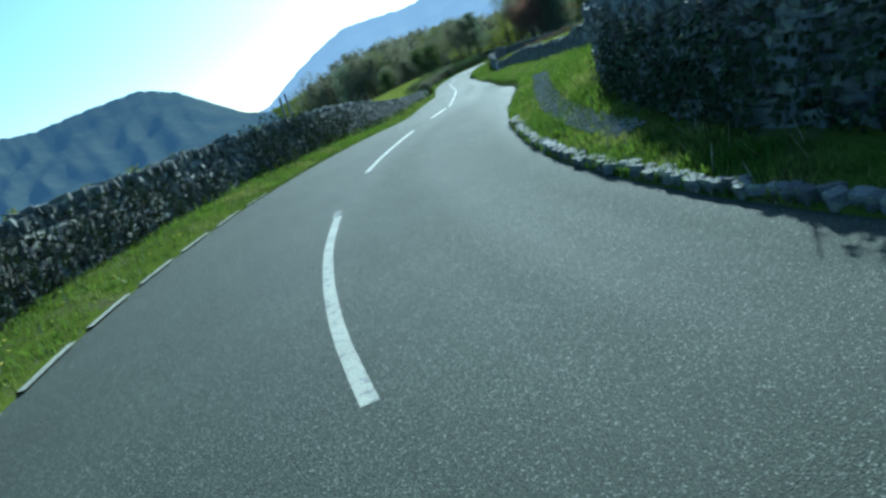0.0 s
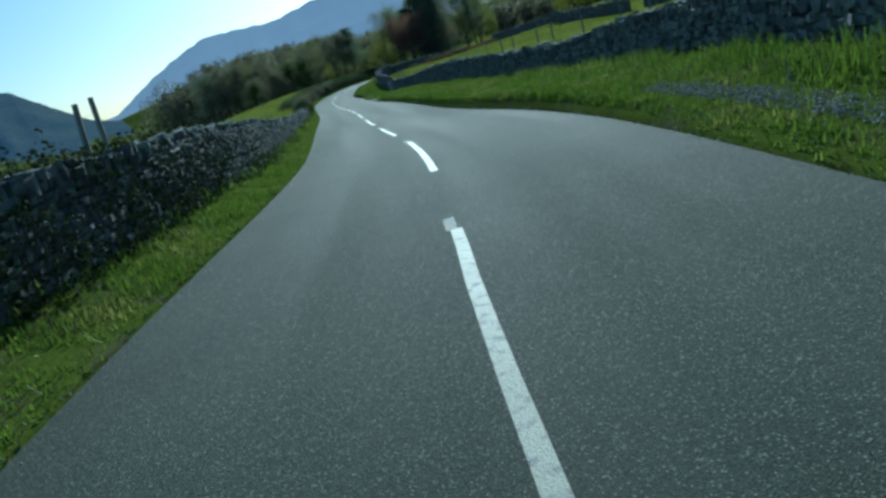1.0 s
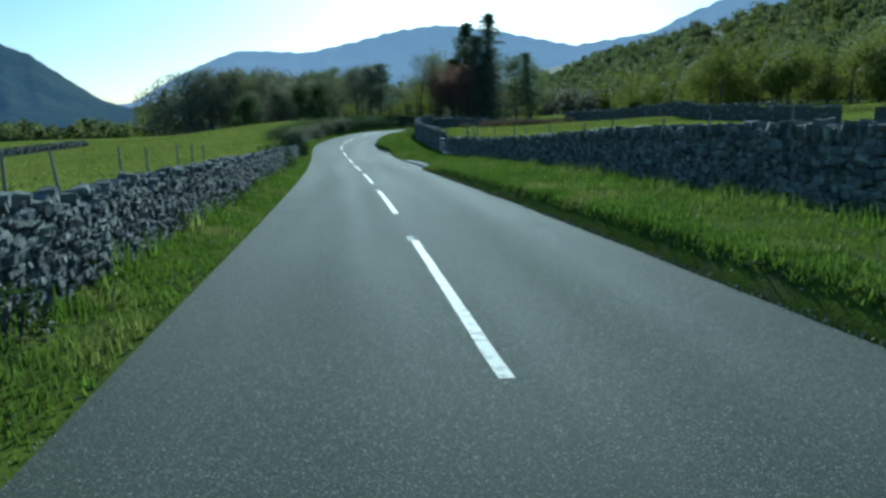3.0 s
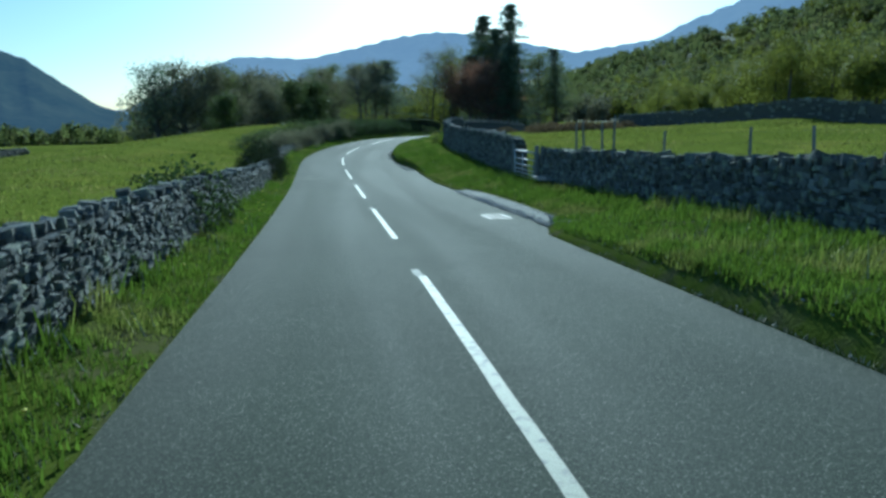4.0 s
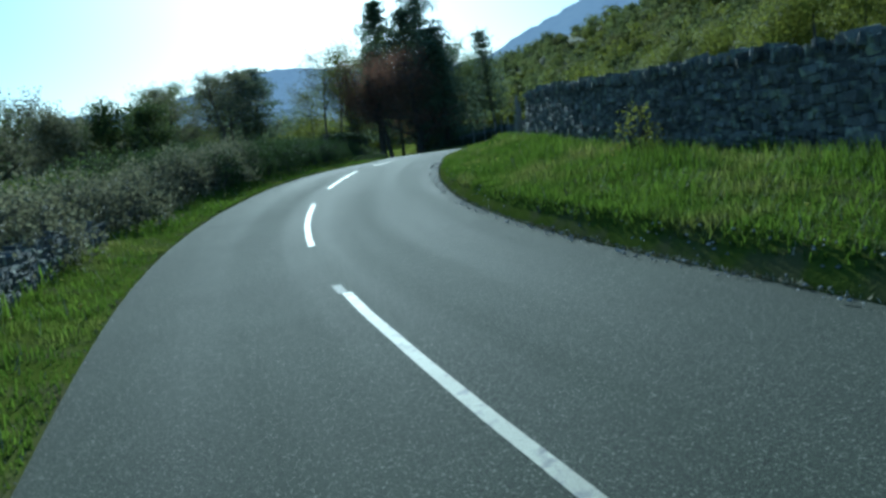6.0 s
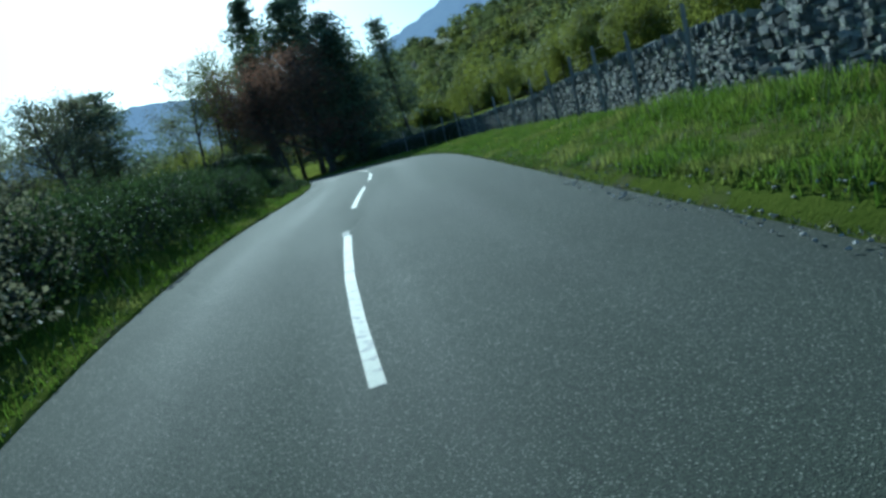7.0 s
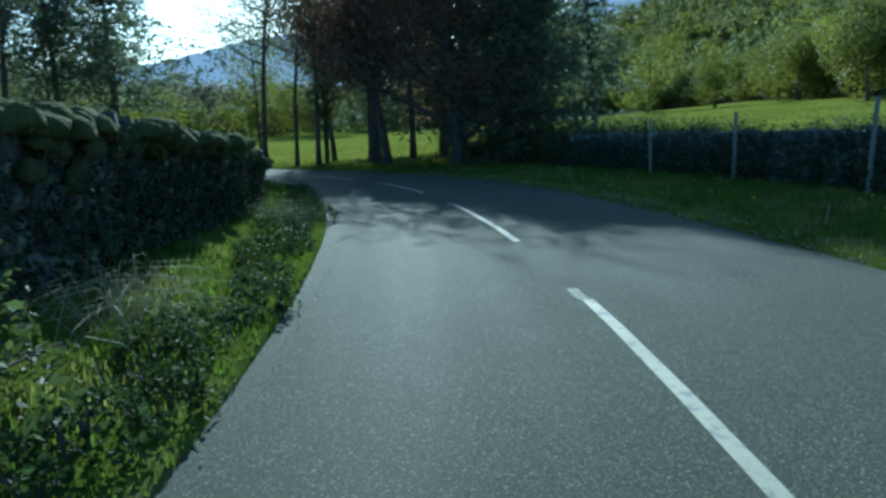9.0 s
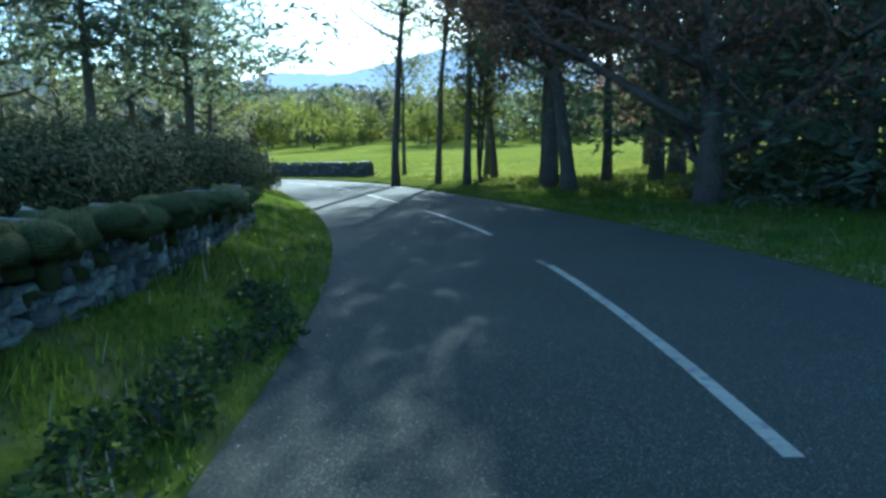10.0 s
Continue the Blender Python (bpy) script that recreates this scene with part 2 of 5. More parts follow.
def place(s, off, h=0.0):
    """World points at s metres along the road, off metres to its left, h above the road."""
    s, off = np.asarray(s, float), np.asarray(off, float)
    th = np.interp(s, S_ALL, HEAD)
    return np.stack([np.interp(s, S_ALL, RX) - np.sin(th) * off, np.interp(s, S_ALL, RY) + np.cos(th) * off,
                     np.interp(s, S_ALL, RZ) + h + 0 * off], -1)


def road_coords(x, y):
    x, y = np.ravel(x), np.ravel(y)
    s, off = np.empty(len(x)), np.empty(len(x))
    for i in range(0, len(x), 20000):
        a, b = x[i:i + 20000, None] - RX, y[i:i + 20000, None] - RY
        k = np.argmin(a * a + b * b, 1)
        j = np.arange(len(k))
        s[i:i + 20000] = S_ALL[k]
        off[i:i + 20000] = -a[j, k] * np.sin(HEAD[k]) + b[j, k] * np.cos(HEAD[k])
    return s, off


def wob(x, y, scale, seed=0.0):
    """Cheap smooth wobble, about -1 to 1."""
    return (np.sin(x / scale * 1.7 + seed) * np.cos(y / scale * 1.3 + seed * 2.1) + np.sin((x + y) / scale * 0.9 + seed * 1.7) * 0.6
            + np.sin((x * 0.7 - y * 1.1) / scale * 2.3 + seed * 0.3) * 0.4) / 2


def bank(s):
    return np.interp(s, [-30, 0, 12, 25, 60, 85, 97, 118, 126, 160, 175, 220], [0.2, 0.2, 0.3, 0.32, 0.32, 0.2, 0.5, 0.5, 0.3, 0.14, 0.05, 0.05])


def kick(s):
    """Height of the steep turf edge on the right of the road."""
    return np.interp(s, [12, 24, 66, 74, 90, 98, 116, 124], [0, 0.24, 0.24, 0, 0, 0.28, 0.28, 0.05])


def rise(s, off, x, y):
    """Height of the land over the road's own level."""
    left = off > 0
    a = np.where(left, off - wl(s), -off - wr(s))
    near = np.where(left, 0.02 + 0.12 * ss(a / 1.0), 0.02 + kick(s) * ss(a / 0.2) + (bank(s) - kick(s)) * ss((a - 0.15) / 2.2))
    near = near + 0.35 * np.where(left, ss((s - 112) / 14) * ss((a - 0.3) / 1.6), 0)
    lf = 0.7 * ss((s - 76) / 46) * (1 - ss((s - 150) / 40)) * ss((off - 4) / 9) - 0.1 * np.clip(off - 13, 0, 45) - 0.03 * np.clip(off - 58, 0, 420)
    rf = 0.05 * np.clip(-off - 8, 0, 110) * (1 - ss((s - 195) / 30)) - 0.03 * np.clip(x - 190, 0, 450) * ss((y + 78) / 36)
    d = (x - 30) * -0.342 + (y + 9) * -0.94
    hill = 96 * ss((d - 115) / 340) + 6 * ss((d - 125) / 60)
    east = 0.022 * np.clip(x - 240, 0, 340) * ss((-72 - y) / 45)
    east = (east + 18 * ss((x - 470) / 170) * ss((-60 - y) / 60)) * (1 - ss((-y - 210) / 70))
    fade = 1 - ss((s - 172) / 20) * (1 - ss((-off - 14) / 25))
    return near + np.where(left, lf, rf * fade) + hill + east + np.where(np.abs(off) > 12, 0.25 * wob(x, y, 14, 1.0), 0)


def land(x, y):
    """World height of the ground at plan points."""
    s, off = road_coords(x, y)
    return np.interp(s, S_ALL, RZ) + rise(s, off, np.ravel(x), np.ravel(y))


# ---- mesh tools ----


def mesh_of(name, verts, faces, mats, smooth=False):
    me = bpy.data.meshes.new(name)
    me.from_pydata(np.asarray(verts).tolist() if isinstance(verts, np.ndarray) else verts, [],
                   faces.tolist() if isinstance(faces, np.ndarray) else faces)
    for m in (mats if isinstance(mats, (list, tuple)) else [mats]):
        me.materials.append(m)
    if smooth:
        me.polygons.foreach_set("use_smooth", [True] * len(me.polygons))
    me.update()
    return me


def put(name, me, parent=None, label="", **tags):
    ob = new(name, me)
    if parent:
        ob.parent = parent
    return tagged(ob, label, **tags)


def part(name, bm, material, parent, label=""):
    me = bpy.data.meshes.new(name)
    bm.to_mesh(me)
    bm.free()
    me.materials.append(material)
    return put(name, me, parent, label)


def thing(name, at, label, category, group="", rz=0.0):
    ob = new(name)
    ob.matrix_world = Matrix.Translation(Vector(at)) @ Matrix.Rotation(rz, 4, "Z")
    return tagged(ob, label, category, group)


def grid_faces(rows, cols):
    i = np.arange(rows - 1)[:, None] * cols + np.arange(cols - 1)[None]
    return np.stack([i, i + 1, i + cols + 1, i + cols], -1).reshape(-1, 4)


def strip(name, s, offs, hs, mat, smooth=True, uv=False):
    """A sheet along the road: offs and hs are functions of s or arrays of rows x cols."""
    p = place(np.repeat(s[:, None], offs.shape[1], 1), offs, hs)
    me = mesh_of(name, p.reshape(-1, 3), grid_faces(len(s), offs.shape[1])[:, ::-1], mat, smooth)
    if uv:
        layer = me.uv_layers.new(name="along")
        idx = np.empty(len(me.loops), dtype=np.int32)
        me.loops.foreach_get("vertex_index", idx)
        both = np.stack([offs.ravel(), np.repeat(s, offs.shape[1])], -1)[idx]
        layer.data.foreach_set("uv", both.ravel())
    return me


def tube(verts, faces, path, radii, sides=6):
    """Adds a tapered tube along path to the lists."""
    path = [Vector(p) for p in path]
    base = len(verts)
    for i, p in enumerate(path):
        way = (path[min(i + 1, len(path) - 1)] - path[max(i - 1, 0)]).normalized()
        side = way.orthogonal().normalized()
        up = way.cross(side)
        for k in range(sides):
            a = 2 * math.pi * k / sides
            verts.append(tuple(p + (side * math.cos(a) + up * math.sin(a)) * radii[i]))
    for i in range(len(path) - 1):
        for k in range(sides):
            a, b = base + i * sides + k, base + i * sides + (k + 1) % sides
            faces.append((a, b, b + sides, a + sides))
    faces.append(tuple(base + (len(path) - 1) * sides + k for k in range(sides)))
    faces.append(tuple(base + k for k in reversed(range(sides))))


def leaf_quads(centres, size, rng, flat=0.0, aspect=0.6, facing=None):
    """Small folded leaf shapes round the centres; flat 1 lays them level; facing: the way each one looks."""
    n = len(centres)
    a = rng.normal(size=(n, 3))
    if facing is not None:
        a = np.cross(facing + 0.25 * rng.normal(size=(n, 3)), a)
    a[:, 2] *= 1 - flat
    a /= np.linalg.norm(a, axis=1)[:, None]
    b = np.cross(a, rng.normal(size=(n, 3)) if facing is None else facing + 0.2 * rng.normal(size=(n, 3)))
    b /= np.linalg.norm(b, axis=1)[:, None] + 1e-9
    z = np.cross(a, b)
    sz = (size * rng.uniform(0.6, 1.35, n))[:, None]
    a, b, z = a * sz * 0.5, b * sz * 0.5 * aspect, z * sz * 0.12
    v = np.stack([centres - a, centres + b + z, centres + a, centres - b + z], 1).reshape(-1, 3)
    f = np.arange(n)[:, None] * 4 + np.array([0, 1, 2, 3])
    return v, f
# ---- large structure ----
# ground: one sheet out to the horizon
xs = np.concatenate([-np.geomspace(3200, 75, 16), np.arange(-60, 300, 1.5), np.geomspace(320, 3600, 22)])
ys = np.concatenate([-np.geomspace(3000, 190, 22), np.arange(-180, 110, 1.5), np.geomspace(120, 3200, 18)])
gx, gy = np.meshgrid(xs, ys)
gs, goff = road_coords(gx, gy)
gz = np.interp(gs, S_ALL, RZ) + rise(gs, goff, gx.ravel(), gy.ravel())
gz -= 0.35 * ((goff < 4.6) & (goff > -8.2))
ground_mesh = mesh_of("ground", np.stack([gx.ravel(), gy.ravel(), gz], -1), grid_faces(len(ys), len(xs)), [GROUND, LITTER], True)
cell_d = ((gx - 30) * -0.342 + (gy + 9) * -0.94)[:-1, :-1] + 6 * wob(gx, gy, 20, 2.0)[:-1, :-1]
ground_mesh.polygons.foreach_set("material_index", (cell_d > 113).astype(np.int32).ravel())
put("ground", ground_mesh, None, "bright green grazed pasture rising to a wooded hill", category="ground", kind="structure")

S_ROAD = np.arange(-40, 258, 0.5)
rag_l = 0.05 * wob(S_ROAD, S_ROAD * 0.3, 0.9, 2.0) + 0.03 * wob(S_ROAD, S_ROAD, 0.35, 5.0)
rag_r = 0.06 * wob(S_ROAD, S_ROAD * 0.3, 1.1, 7.0) + 0.03 * wob(S_ROAD, S_ROAD, 0.3, 3.0)
frac = np.array([-1, -0.8, -0.5, -0.25, 0, 0.25, 0.5, 0.8, 1])
road_off = np.where(frac > 0, frac * (wl(S_ROAD) + rag_l)[:, None], frac * (wr(S_ROAD) + rag_r)[:, None])
road_h = np.where(np.abs(frac) == 1, -0.03, 0.0) + 0 * road_off
road = put("road", strip("road", S_ROAD, road_off, road_h, ASPHALT, True, True), None,
           "narrow grey asphalt country road with worn chippings", category="road", kind="structure")

# verges: turf strips up to and behind the walls
v_frac = np.linspace(0, 1, 16) ** 1.9
off_l = (wl(S_ROAD) - 0.06)[:, None] + v_frac * 3.0
off_r = -(wr(S_ROAD) - 0.06)[:, None] - v_frac * 6.6
for nm, o in (("verge_left", off_l), ("verge_right", off_r)):
    sr = np.repeat(S_ROAD[:, None], 16, 1)
    pp = place(sr, o)
    hh = rise(sr.ravel(), o.ravel(), pp[..., 0].ravel(), pp[..., 1].ravel()).reshape(o.shape)
    hh += 0.05 * wob(pp[..., 0], pp[..., 1], 0.5, 4.0) * np.clip(v_frac * 4, 0, 1) - 0.12 * (v_frac == 0) - 0.03 * (v_frac < 0.012)
    if nm == "verge_left":
        put(nm, strip(nm, S_ROAD, o, hh, VERGE), None, "strip of rough turf along the road's edge", category="verge", kind="structure")
    else:
        me = strip(nm, S_ROAD, o, hh, VERGE)
        me.flip_normals()
        put(nm, me, None, "raised rough turf bank beside the road", category="verge", kind="structure")


def line_mark(s0, s1, off, width, name="line_mark", mat=None):
    s = np.linspace(s0, s1, max(3, int((s1 - s0) / 0.4)))
    o = off + np.array([-width / 2, width / 2])[None] + 0.006 * wob(s, s * 2, 0.3, s0)[:, None]
    me = strip(name, s, o, 0.004 + 0 * o, mat or PAINT, False)
    put(name, me, road)


for k in range(-4, 28):
    line_mark(9 * k, 9 * k + 5.55, 0.0, 0.1)
    line_mark(9 * k + 5.555, 9 * k + 6, 0.035, 0.1, "faded_line_mark", OLD_PAINT)
for k in range(-9, 9):
    line_mark(-1.6 + k * 1.45, -0.55 + k * 1.45, 2.62, 0.08, "edge_mark")

def scuff_mark(s0, off0, s1, off1, width):
    """A pale dusty scrape across the asphalt from one point of the road to another."""
    k = np.linspace(0, 1, 9)
    s, o = s0 + (s1 - s0) * k, off0 + (off1 - off0) * k
    half = width * np.sin(np.pi * (0.06 + 0.88 * k)) * (1 + 0.3 * np.sin(k * 23)) / 2
    a, b = place(s - half, o, 0.004), place(s + half, o, 0.004)
    v = np.stack([a, b], 1).reshape(-1, 3)
    put("scuff_mark", mesh_of("scuff_mark", v, grid_faces(9, 2), DUST), road)


for mark in ((38.9, 0.6, 38.5, 0.0, 0.08), (38.3, 0.65, 38.0, 0.1, 0.06)):
    scuff_mark(*mark)

# ---- far fells ----


def fell(name, az0, az1, sky_line, r0, r1, base, mat, seed, label, rough=1.0):
    """A ridge whose crest follows sky_line (azimuth, elevation in degrees) as seen from the middle of the road."""
    az = np.radians(np.linspace(az0, az1, 220))
    eye = np.array([70.0, -22.0])
    top = np.interp(np.degrees(az), [a for a, _ in sky_line], [e for _, e in sky_line])
    rows = 18
    t = np.linspace(0, 1, rows)[:, None]
    rad = r0 + (r1 - r0) * t
    crest = r1 * np.tan(np.radians(top))[None]
    x, y = eye[0] + rad * np.cos(az), eye[1] + rad * np.sin(az)
    gully = np.abs(wob(np.degrees(az)[None] * 30 + t * 60, t * 300 + np.degrees(az)[None] * 8, 40, seed))
    z = base + (crest - base) * t ** 1.25 - rough * (crest * 0.16) * gully * np.sin(np.pi * t) ** 0.8
    z += crest * 0.02 * wob(np.degrees(az)[None] * 40, t * 0, 9, seed) * t
    v = np.stack([x + 0 * z, y + 0 * z, z], -1).reshape(-1, 3)
    put(name, mesh_of(name, v, grid_faces(rows, len(az))[:, ::-1], mat, True), None, label, category="mountain", kind="structure")


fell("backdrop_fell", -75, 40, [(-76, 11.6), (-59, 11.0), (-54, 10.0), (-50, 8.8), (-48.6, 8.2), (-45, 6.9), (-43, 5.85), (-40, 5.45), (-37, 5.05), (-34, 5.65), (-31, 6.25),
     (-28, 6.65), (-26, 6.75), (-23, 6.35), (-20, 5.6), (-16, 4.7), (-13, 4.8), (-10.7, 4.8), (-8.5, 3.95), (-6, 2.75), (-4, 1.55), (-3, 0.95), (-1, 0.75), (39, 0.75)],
     1300, 2600, -10, FELL, 1.3, "mountain ridge across the valley, its blue haze put in as glow")
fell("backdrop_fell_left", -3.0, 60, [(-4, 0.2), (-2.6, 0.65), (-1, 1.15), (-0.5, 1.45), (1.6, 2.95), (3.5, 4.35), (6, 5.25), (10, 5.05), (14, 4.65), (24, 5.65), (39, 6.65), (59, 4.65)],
     600, 1500, -8, FELL_NEAR, 4.1, "dark mountain slope, valley side, its haze put in as faint blue glow")

# ---- dry stone walls ----
rs = np.random.default_rng(5)


def stone_shape(seed):
    """A rough chamfered block, about one metre on each side."""
    r = np.random.default_rng(seed)
    v, c = [], 0.16
    for sx in (-1, 1):
        for sy in (-1, 1):
            for sz in (-1, 1):
                k = np.array([sx, sy, sz]) * 0.5 * r.uniform(0.82, 1.05, 3)
                for ax in range(3):
                    q = k.copy()
                    q[ax] -= np.sign(q[ax]) * c * r.uniform(0.6, 1.4)
                    v.append(q)
    bm = bmesh.new()
    for q in v:
        bm.verts.new(q)
    bmesh.ops.convex_hull(bm, input=bm.verts[:])
    bmesh.ops.dissolve_limit(bm, angle_limit=0.12, verts=bm.verts[:], edges=bm.edges[:])
    me = bpy.data.meshes.new("stone")
    bm.to_mesh(me)
    bm.free()
    return me


STONES = [stone_shape(40 + i) for i in range(7)]
MOSSY = []
for k, me in enumerate(STONES):
    me.materials.append(STONE_PIECE)
    bm = bmesh.new()
    bmesh.ops.create_icosphere(bm, subdivisions=2, radius=0.5)
    for v in bm.verts:
        v.co *= 1 + 0.3 * noise.noise(v.co * 3 + Vector((k * 3.1, 0, 0))) + 0.22 * noise.noise(v.co * 7 + Vector((0, k * 2.3, 0)))
        v.co.z = max(v.co.z, -0.3)
    mm = bpy.data.meshes.new("moss_cushion")
    bm.to_mesh(mm)
    bm.free()
    mm.materials.append(MOSS)
    mm.polygons.foreach_set("use_smooth", [True] * len(mm.polygons))
    MOSSY.append(mm)
MOSS_GEO = [(np.array([v.co[:] for v in me.vertices]), [tuple(p.vertices) for p in me.polygons]) for me in MOSSY]
STONE_GEO = [(np.array([v.co[:] for v in me.vertices]), [tuple(p.vertices) for p in me.polygons]) for me in STONES]



def rough_bits(corners, seed):
    """Seven cheap angular stones with the given unit corners, each jittered."""
    r = np.random.default_rng(seed)
    out = []
    for _ in range(7):
        bm = bmesh.new()
        for q in corners:
            bm.verts.new(np.array(q) * r.uniform(0.78, 1.08, 3))
        bmesh.ops.convex_hull(bm, input=bm.verts[:])
        out.append((np.array([v.co[:] for v in bm.verts]), [tuple(v.index for v in f.verts) for f in bm.faces]))
        bm.free()
    return out


PLAIN_GEO = rough_bits([(x, y, z) for x in (-0.5, 0.5) for y in (-0.5, 0.5) for z in (-0.5, 0.5)], 61)
CHIP_GEO = rough_bits([(0.5, 0, 0), (-0.5, 0.1, 0), (0, 0.5, 0), (0.1, -0.5, 0), (0, 0, 0.5), (0.1, 0, -0.5)], 62)


def joined(mats, geo=None):
    """Stones at the given matrices, as one vertex and face list."""
    V, F, base = [], [], 0
    for i, m in enumerate(mats):
        v, f = (geo or STONE_GEO)[i % 7]
        a = np.array(m)
        V.append(v @ a[:3, :3].T + a[:3, 3])
        F += [tuple(j + base for j in q) for q in f]
        base += len(v)
    return np.concatenate(V), F


def dry_stone_wall(name, label, s0, s1, off, top, pick, seed, thick=0.5, moss=0.0, course=0.095, tilt=0.0, skew=0.13, fine=1.0, cope=1.0, cushion=1.0):
    """off and top: (s, value) tables; top is above the road. pick: the stretch whose stones are pieces of their own."""
    r = np.random.default_rng(seed)
    side = 1 if off[0][1] > 0 else -1
    o_at = lambda s: np.interp(s, [a for a, _ in off], [b for _, b in off])
    t_at = lambda s: np.interp(s, [a for a, _ in top], [b for _, b in top])

    def foot(s, o):
        p = place(s, o)
        return rise(np.array([s]), np.array([o]), p[0:1], p[1:2])[0] - 0.06

    root = thing(name, place(s0, o_at(s0)), label, "wall")
    root["kind"] = "structure"
    inv = root.matrix_world.inverted()
    # rubble core
    ss_ = np.arange(s0, s1 + 0.01, 0.5)
    prof = []
    for s in ss_:
        o, t, f = o_at(s), t_at(s) - 0.16, foot(s, o_at(s)) - 0.2
        prof.append([(o + side * 0.07, f), (o + side * 0.12, t), (o + side * (thick - 0.07), t), (o + side * thick, f)])
    prof = np.array(prof)
    p = place(np.repeat(ss_[:, None], 4, 1), prof[..., 0], prof[..., 1]).reshape(-1, 3)
    f = grid_faces(len(ss_), 4).tolist() + [(0, 1, 2, 3), tuple(len(p) - 4 + k for k in (3, 2, 1, 0))]
    core = put("rubble_core", mesh_of("rubble_core", p, f, CORE), root, "dark rubble filling")
    core.matrix_parent_inverse = inv
    near, far_, near_m, far_m = [], [], [], []

    def lay(s, o, h, length, deep, high, turn, mossy):
        q = place(s, o, h)
        th = float(np.interp(s, S_ALL, HEAD)) + r.normal(0, skew) + turn
        m = (Matrix.Translation(Vector(q)) @ Matrix.Rotation(th, 4, "Z") @ Matrix.Rotation(r.normal(0, 0.1 + 0.3 * abs(tilt)) + tilt, 4, "Y")
             @ Matrix.Rotation(r.normal(0, 0.12), 4, "X") @ Matrix.Diagonal((length, deep, high, 1)))
        a, b = (near_m, far_m) if mossy else (near, far_)
        (a if pick[0] <= s <= pick[1] else b).append(m)

    s = s0
    while s < s1:
        # one short stack: courses up the face
        span = r.uniform(0.55, 0.8)
        h, t = foot(s, o_at(s)), t_at(s) - 0.17
        while h < t:
            high = course * r.uniform(0.55, 1.5)
            x = s - r.uniform(0, 0.2)
            while x < s + span:
                length = fine * (0.11 + 0.27 * r.beta(1.3, 2.2)) * (1.15 if h < 0.3 else 1.0)
                batter = 0.1 * (h - foot(s, o_at(s)))
                lay(x + length / 2, o_at(x) + side * (0.12 + batter + r.normal(0, 0.02)), h + high / 2 + r.normal(0, 0.008), length * r.uniform(0.9, 1.04), 0.27, high * r.uniform(0.85, 1.08), 0, False)
                x += length
            h += high * 0.97
        s += span
    s = s0
    while s < s1:
        # cope stones set on edge
        w = r.uniform(0.04, 0.11)
        lay(s + w / 2, o_at(s) + side * (thick / 2 - 0.04) + r.normal(0, 0.03), t_at(s) - 0.08 + r.normal(0, 0.035), w, thick * cope * r.uniform(0.45, 0.85), cope * r.uniform(0.12, 0.22), r.normal(0, 0.2), False)
        s += w
    if moss:
        s = s0
        while s < s1:
            # moss cushions lying over the cope
            if r.random() < moss:
                w = cushion * r.uniform(0.32, 0.58)
                lay(s, o_at(s) + side * (thick / 2 - 0.14) + r.normal(0, 0.1), t_at(s) - 0.07 + r.normal(0, 0.03), w, cushion * r.uniform(0.4, 0.56), cushion * r.uniform(0.2, 0.33), 0, True)
                lay(s, o_at(s) + side * r.uniform(-0.02, 0.08), t_at(s) - abs(r.normal(0, 0.2)) - 0.08, w * 0.6, 0.16 * cushion, cushion * r.uniform(0.12, 0.3), 0, True)
            s += 0.16 * cushion
    for lot, meshes, nm in ((near, STONES, "stone"), (near_m, MOSSY, "moss_cushion")):
        for i, m in enumerate(lot[:300]):
            ob = put(nm, meshes[i % 7], root)
            ob.matrix_parent_inverse = inv
            ob.matrix_basis = m
    for lot, mat, nm in ((far_ + near[300:], STONE, "stones"), (far_m + near_m[300:], MOSS, "moss_cushions")):
        if lot:
            v, fc = joined(lot, MOSS_GEO if mat is MOSS else PLAIN_GEO if name == "field_wall" else None)
            ob = put(nm, mesh_of(nm, v, fc, mat, mat is MOSS), root, kind="stuff")
            ob.matrix_parent_inverse = inv


